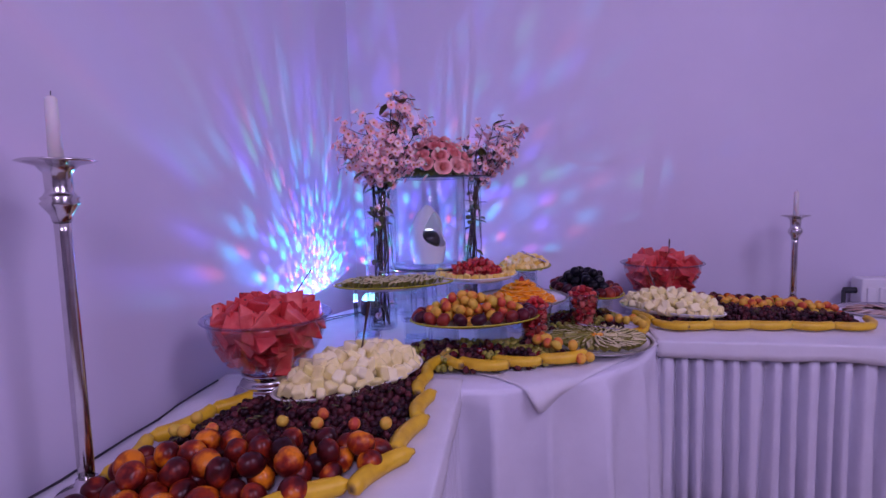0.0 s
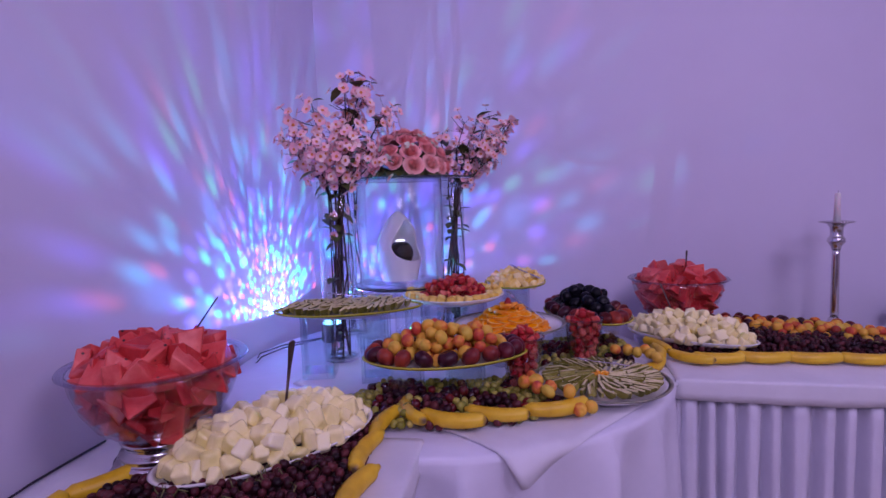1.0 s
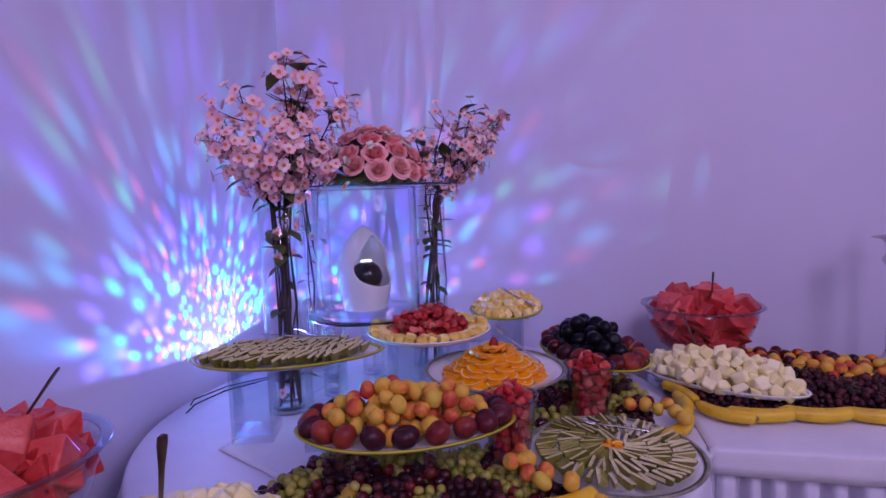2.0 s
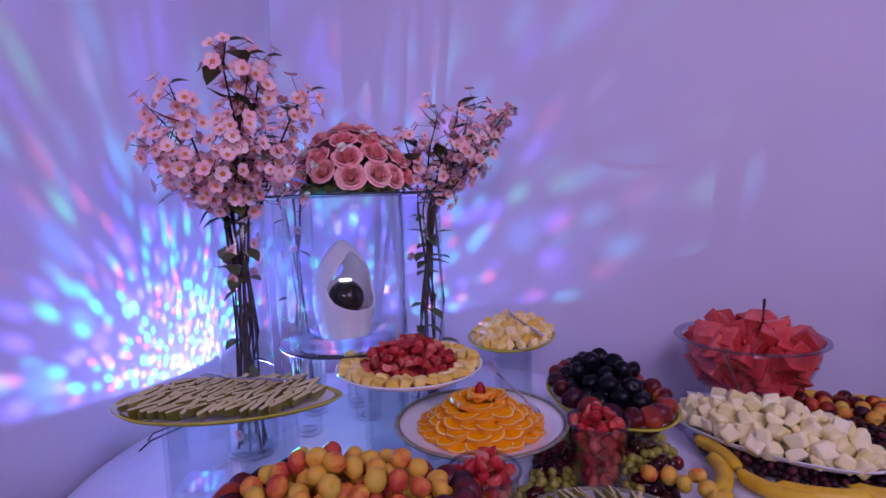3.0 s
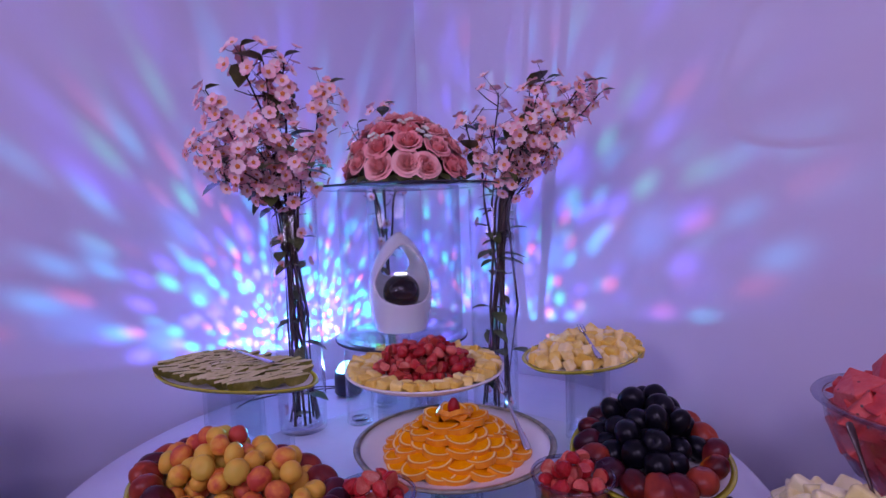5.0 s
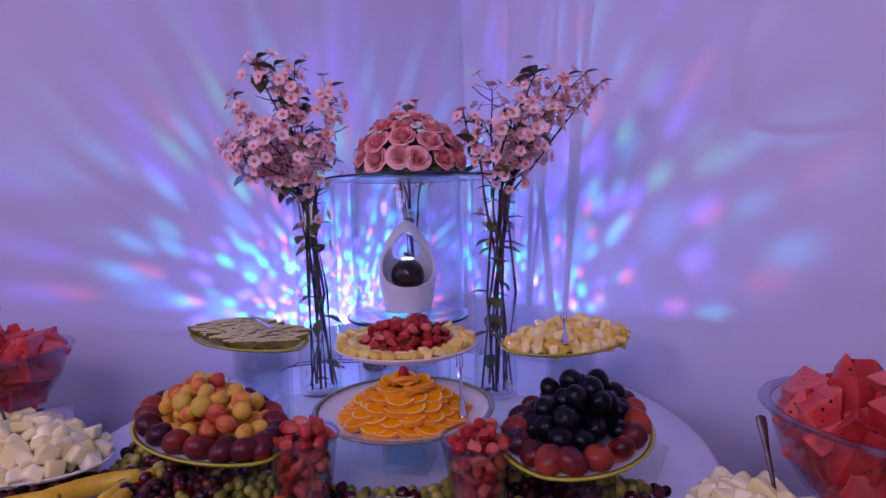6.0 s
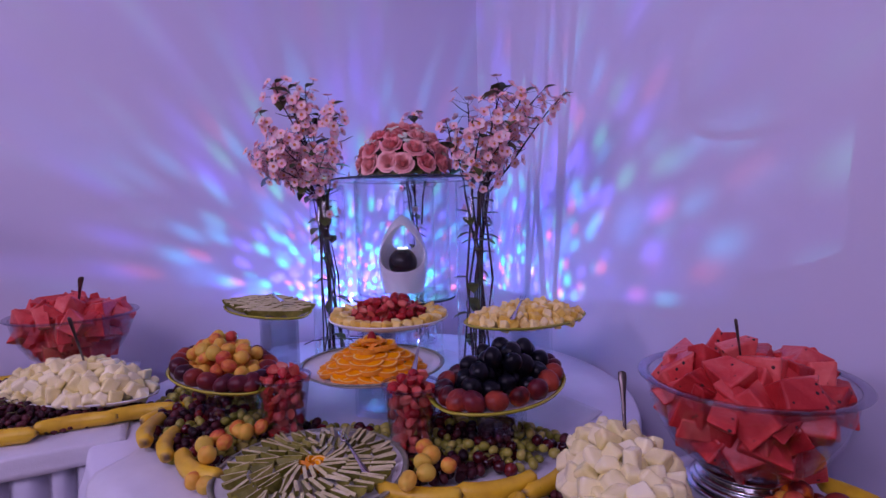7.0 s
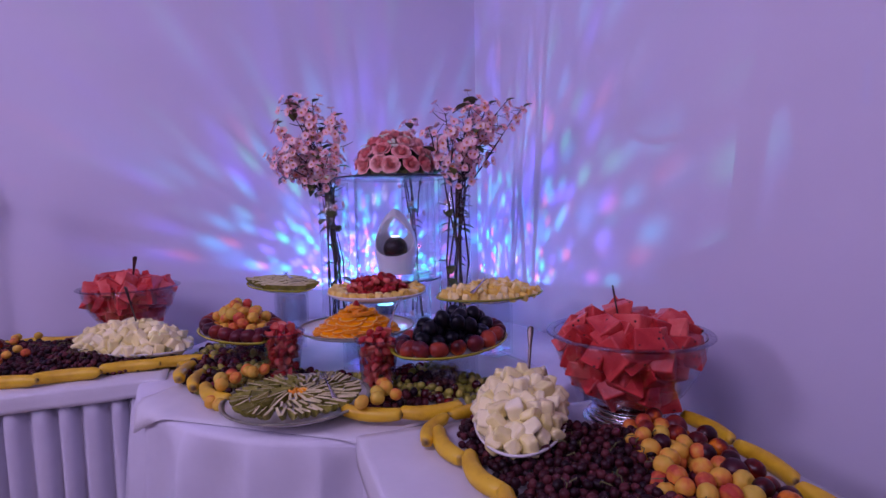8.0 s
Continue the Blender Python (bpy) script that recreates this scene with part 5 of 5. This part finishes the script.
# around the bed on the second long table
for i, (p, q) in enumerate((((0.815, 2.01), (0.90, 1.915)), ((0.86, 1.965), (1.0, 1.935)), ((0.985, 1.955), (1.13, 1.925)), ((1.12, 1.935), (1.265, 1.905)), ((1.26, 1.91), (1.40, 1.875)), ((1.40, 1.885), (1.53, 1.86)),
                           ((1.52, 1.865), (1.585, 1.96)))):
    banana(p, q, i + 2, 1)
for i, (p, q) in enumerate((((1.215, 2.405), (1.09, 2.44)), ((1.355, 2.345), (1.23, 2.395)), ((1.505, 2.25), (1.375, 2.33)))):
    banana(p, q, i, 1)


# ---- beds of small fruit ----
def inside(poly, x, y):
    hit = False
    for (x1, y1), (x2, y2) in zip(poly, poly[1:] + poly[:1]):
        if (y1 > y) != (y2 > y) and x < (x2 - x1) * (y - y1) / (y2 - y1) + x1:
            hit = not hit
    return hit


def edge_gap(poly, x, y):
    best = 9.0
    p = Vector((x, y))
    for a, b in zip(poly, poly[1:] + poly[:1]):
        a, b = Vector(a), Vector(b)
        t = max(0, min(1, (p - a).dot(b - a) / (b - a).length_squared))
        best = min(best, (p - a - (b - a) * t).length)
    return best


def bed(poly, high, r, seed, holes=(), tries=26000):
    """Spots of round fruit heaped over a polygon, rising from its edge to the given height."""
    rng_ = random.Random(seed)
    xs, ys = [p[0] for p in poly], [p[1] for p in poly]

    def draw():
        x, y = rng_.uniform(min(xs), max(xs)), rng_.uniform(min(ys), max(ys))
        if not inside(poly, x, y) or any(math.hypot(x - hx, y - hy) < hr for hx, hy, hr in holes):
            return None
        e = min([edge_gap(poly, x, y)] + [math.hypot(x - hx, y - hy) - hr for hx, hy, hr in holes])
        top = r + (high - 2 * r) * min(1, e / 0.06) ** 0.6 * (0.8 + 0.35 * noise.noise((x * 14, y * 14, seed)))
        z = rng_.uniform(max(r, top - 2.6 * r), max(top, r * 1.01))
        return Vector((x, y, Z0 - 0.002 + z))
    return darts(rng_, tries, draw, r * 1.62)


def sized(spots, r, seed):
    rng_ = random.Random(seed)
    return [(p.x, p.y, p.z, r * rng_.uniform(0.86, 1.12)) for p in spots]


def stalks(name, spots, seed, label):
    """Thin curling grape stalks over the bed."""
    rng_ = random.Random(seed)
    bm = bmesh.new()
    for p in spots:
        a = rng_.uniform(0, 6.28)
        d = Vector((math.cos(a), math.sin(a), 0))
        e = Vector((-d.y, d.x, 0)) * rng_.uniform(-0.01, 0.01)
        tube(bm, [p - Vector((0, 0, 0.004)), p + d * 0.012 + Vector((0, 0, 0.012)) + e, p + d * 0.03 + Vector((0, 0, 0.011))], [0.0013, 0.0011, 0.0008], 5)
    tagged(new(name, mesh_of(name, bm, STALK)), label, "stalks", kind="stuff")


LBED = [(-0.585, 1.0), (-0.57, 1.14), (-0.50, 1.28), (-0.43, 1.40), (-0.36, 1.38), (-0.20, 1.42), (-0.06, 1.60), (0.005, 1.66), (-0.035, 1.5), (-0.045, 1.35), (-0.075, 1.19), (-0.11, 1.06), (-0.3, 1.0)]
RBED = [(0.79, 2.14), (0.84, 2.04), (0.90, 1.985), (1.1, 1.96), (1.3, 1.92), (1.5, 1.885), (1.56, 1.97), (1.52, 2.12), (1.3, 2.2), (1.13, 2.33), (1.06, 2.28), (0.98, 2.2), (0.84, 2.24)]
left_spots = bed(LBED, 0.062, 0.0088, 5, tries=34000)
right_spots = bed(RBED, 0.060, 0.0088, 6, tries=34000)
balls("red_grapes", sized(left_spots, 0.0089, 1), GRAPE, "bed of small dark red grapes on the long table", "grapes", seed=1)
balls("red_grapes", sized(right_spots, 0.0089, 2), GRAPE, "bed of small dark red grapes beside the melon platter", "grapes", seed=2)
tops = sorted(left_spots, key=lambda p: -p.z)[:160]
stalks("grape_stalks", tops[::4], 3, "thin green grape stalks among the red grapes")
tops = sorted(right_spots, key=lambda p: -p.z)[:160]
stalks("grape_stalks", tops[::4], 4, "thin green grape stalks among the red grapes")

ring = lambda r, a0, a1, n: [(RC.x + r * math.cos(radians(a0 + (a1 - a0) * i / n)), RC.y + r * math.sin(radians(a0 + (a1 - a0) * i / n))) for i in range(n + 1)]
MIXED = ring(0.572, 236, 352, 20) + ring(0.6, 356, 374, 4) + ring(0.30, 374, 236, 18)
HOLES = [(*KP, 0.165), (0.325, 1.785, 0.045), (0.539, 1.972, 0.045)]
mix = {"green": [], "red": [], "cherry": []}
for p in bed(MIXED, 0.055, 0.0105, 9, HOLES, 40000):
    f = noise.noise((p.x * 11, p.y * 11, 3.3)) + 0.18 * noise.noise((p.x * 60, p.y * 60, 1))
    mix["green" if f > -0.04 else "cherry" if f > -0.2 else "red"].append(p)
balls("green_grapes", sized(mix["green"], 0.0102, 3), GREEN, "loose green grapes heaped round the plates", "grapes", seed=3)
balls("red_grapes", sized(mix["red"], 0.0105, 4), GRAPE, "dark red grapes heaped round the plates", "grapes", seed=4)
balls("cherries", sized(mix["cherry"], 0.0118, 5), CHERRY, "glossy dark cherries heaped round the plates", "cherries", squash=1.02, seed=5)
stalks("cherry_stalks", mix["cherry"][::9], 6, "thin cherry stalks")

# ---- nectarines, apricots and plums on the tables ----
rng = random.Random(123)
NBED = [(-0.60, 0.86), (-0.575, 1.02), (-0.50, 1.075), (-0.14, 1.075), (-0.085, 1.0), (-0.17, 0.93), (-0.3, 0.87), (-0.45, 0.86)]
low = darts(rng, 6000, lambda: (lambda x, y: Vector((x, y, Z0 + 0.027)) if inside(NBED, x, y) else None)(rng.uniform(-0.62, -0.05), rng.uniform(0.85, 1.15)), 0.043)
top = darts(rng, 6000, lambda: (lambda x, y: Vector((x, y, Z0 + 0.055)) if inside(NBED, x, y) and edge_gap(NBED, x, y) > 0.035 else None)(rng.uniform(-0.62, -0.05), rng.uniform(0.85, 1.15)), 0.0445)
spread("nectarine", [NECTS], low + top, rng, "red and orange nectarine heaped on the long table", "nectarine", "nectarines")
for x, y in ((-0.13, 1.10), (-0.20, 1.115), (-0.27, 1.11), (-0.35, 1.12), (-0.44, 1.115), (-0.50, 1.11), (-0.55, 1.07), (-0.24, 1.13), (-0.53, 1.13)):
    x, y = x + rng.uniform(-0.03, 0.03), y + rng.uniform(-0.03, 0.02)
    solo("apricot", APRIS, pose(x, y, Z0 + 0.058, rng.uniform(0, 360), rng.uniform(0, 360), 0) @ Matrix.Scale(0.8, 4), "yellow apricot beside the nectarines", "apricot", "loose apricots")

FROW = [(1.07, 2.27), (1.08, 2.37), (1.20, 2.36), (1.34, 2.305), (1.485, 2.215), (1.54, 2.08), (1.54, 1.99), (1.49, 2.0), (1.37, 2.08), (1.22, 2.15)]


def in_row(z, inset, lo, hi):
    x, y = rng.uniform(1.05, 1.57), rng.uniform(1.95, 2.42)
    back = edge_gap([(1.08, 2.38), (1.34, 2.315), (1.495, 2.22)], x, y)
    if inside(FROW, x, y) and edge_gap(FROW, x, y) > inset and lo <= back < hi:
        return Vector((x, y, Z0 + z))
    return None


for name, me, k, gap, lo, hi, z in (("nectarine", NECTS, 0.74, 0.036, 0.0, 0.05, 0.026), ("apricot", APRIS, 1.0, 0.0305, 0.05, 0.5, 0.03)):
    for layer in range(2):
        for i, p in enumerate(darts(rng, 7000, lambda: in_row(z + layer * gap * 0.62, layer * 0.02, lo, hi), gap)):
            dark = i % (6 if name == 'nectarine' else 11) == 2
            nm, mesh = ("red_plum", REDS) if dark else (name, me)
            solo(nm, mesh, Matrix.Translation(p) @ turn_any(rng) @ Matrix.Scale((0.8 if name == "nectarine" else 0.6) if dark else k * rng.uniform(0.9, 1.08), 4), {"nectarine": "red and orange nectarine in the fruit row", "red_plum": "dark red plum in the fruit row", "apricot": "yellow-green apricot in the fruit row"}[nm], nm.replace("_", " "), "fruit row on the long table")
for cx, cy, n, sp in ((0.395, 1.645, 14, 0.058), (0.35, 1.70, 6, 0.04), (0.66, 1.90, 20, 0.064)):
    pts = darts(rng, 900, lambda: Vector((cx + rng.uniform(-sp, sp), cy + rng.uniform(-sp, sp) * 0.8, Z0 + 0.054)), 0.0315)[:n]
    spread("apricot", [APRIS], [p for p in pts if math.hypot(p.x - KP[0], p.y - KP[1]) > 0.19], rng, "blushed apricot among the grapes", "apricot", "loose apricots")
solo("apricot", APRIS, pose(0.455, 1.60, Z0 + 0.021, 20, 40, 0), "blushed apricot at the end of the bananas", "apricot", "loose apricots")
solo("apricot", APRIS, pose(0.425, 1.585, Z0 + 0.021, 80, 10, 0), "blushed apricot at the end of the bananas", "apricot", "loose apricots")


# ---- candlesticks ----
def candlestick(x, y, h, label, candle=0.102):
    c = thing("candlestick", pose(x, y, Z0), label, "candlestick", "candlesticks")
    part("base", lathe([(0, 0), (0.052, 0), (0.055, 0.004), (0.05, 0.009), (0.03, 0.014), (0.02, 0.022), (0.017, 0.034), (0, 0.034)], 40), CHROME, c)
    part("stem", lathe([(0.0, 0.03), (0.0125, 0.03), (0.0135, 0.06), (0.0125, h - 0.12), (0.0128, h - 0.10), (0.0, h - 0.10)], 24), CHROME, c)
    part("cup", lathe([(0, h - 0.101), (0.014, h - 0.101), (0.016, h - 0.09), (0.026, h - 0.075), (0.03, h - 0.07), (0.026, h - 0.066), (0.029, h - 0.061), (0.024, h - 0.057), (0.02, h - 0.05), (0.021, h - 0.02), (0.03, h - 0.008), (0.052, h - 0.002), (0.058, h), (0.052, h + 0.003), (0.02, h), (0, h)], 44), CHROME, c)
    k = thing("taper_candle", pose(x, y, Z0 + h), "unlit white taper candle in a silver candlestick", "candle", "taper candles")
    part("wax", lathe([(0, 0), (0.0115, 0), (0.009, candle), (0.004, candle + 0.004), (0, candle + 0.004)], 20), WAX, k)
    bm = bmesh.new()
    tube(bm, [(0, 0, candle + 0.003), (0.001, 0, candle + 0.012)], 0.0008, 5)
    part("wick", bm, DARK, k)


candlestick(-0.622, 0.957, 0.585, "tall polished silver candlestick on the cloth")
candlestick(1.565, 2.335, 0.388, "shorter polished silver candlestick behind the fruit")

# ---- silver tray at the far end ----
tray = thing("serving_tray", ROOM @ pose(1.42, 2.42, Z0 - 0.004, 0, 0, -4), "oval silver tray with sliced food on the long table", "tray")
bm = lathe([(0, 0), (0.86, 0), (0.93, 0.006), (1.0, 0.014), (0.985, 0.017), (0.92, 0.009), (0.85, 0.003), (0, 0.003)], 56)
bmesh.ops.scale(bm, vec=(0.2, 0.14, 1), verts=bm.verts)
part("dish", bm, CHROME, tray)
SLICE = mottled("sliced_food", [(0.3, (0.5, 0.3, 0.26)), (0.7, (0.7, 0.6, 0.5))], 40, 0.5, 0.2, 120, 0.5)
sl = mesh_of("food_slice", lathe([(0, 0), (0.03, 0), (0.032, 0.002), (0.03, 0.005), (0, 0.005)], 20), SLICE)
for k in range(16):
    a = 2 * math.pi * k / 16
    solo("food_slice", sl, ROOM @ pose(1.42 + 0.125 * math.cos(a), 2.42 + 0.082 * math.sin(a), Z0 + 0.006, 14, 8, math.degrees(a)), "thin slice of food fanned on the silver tray", "food slice", "slices on the tray")
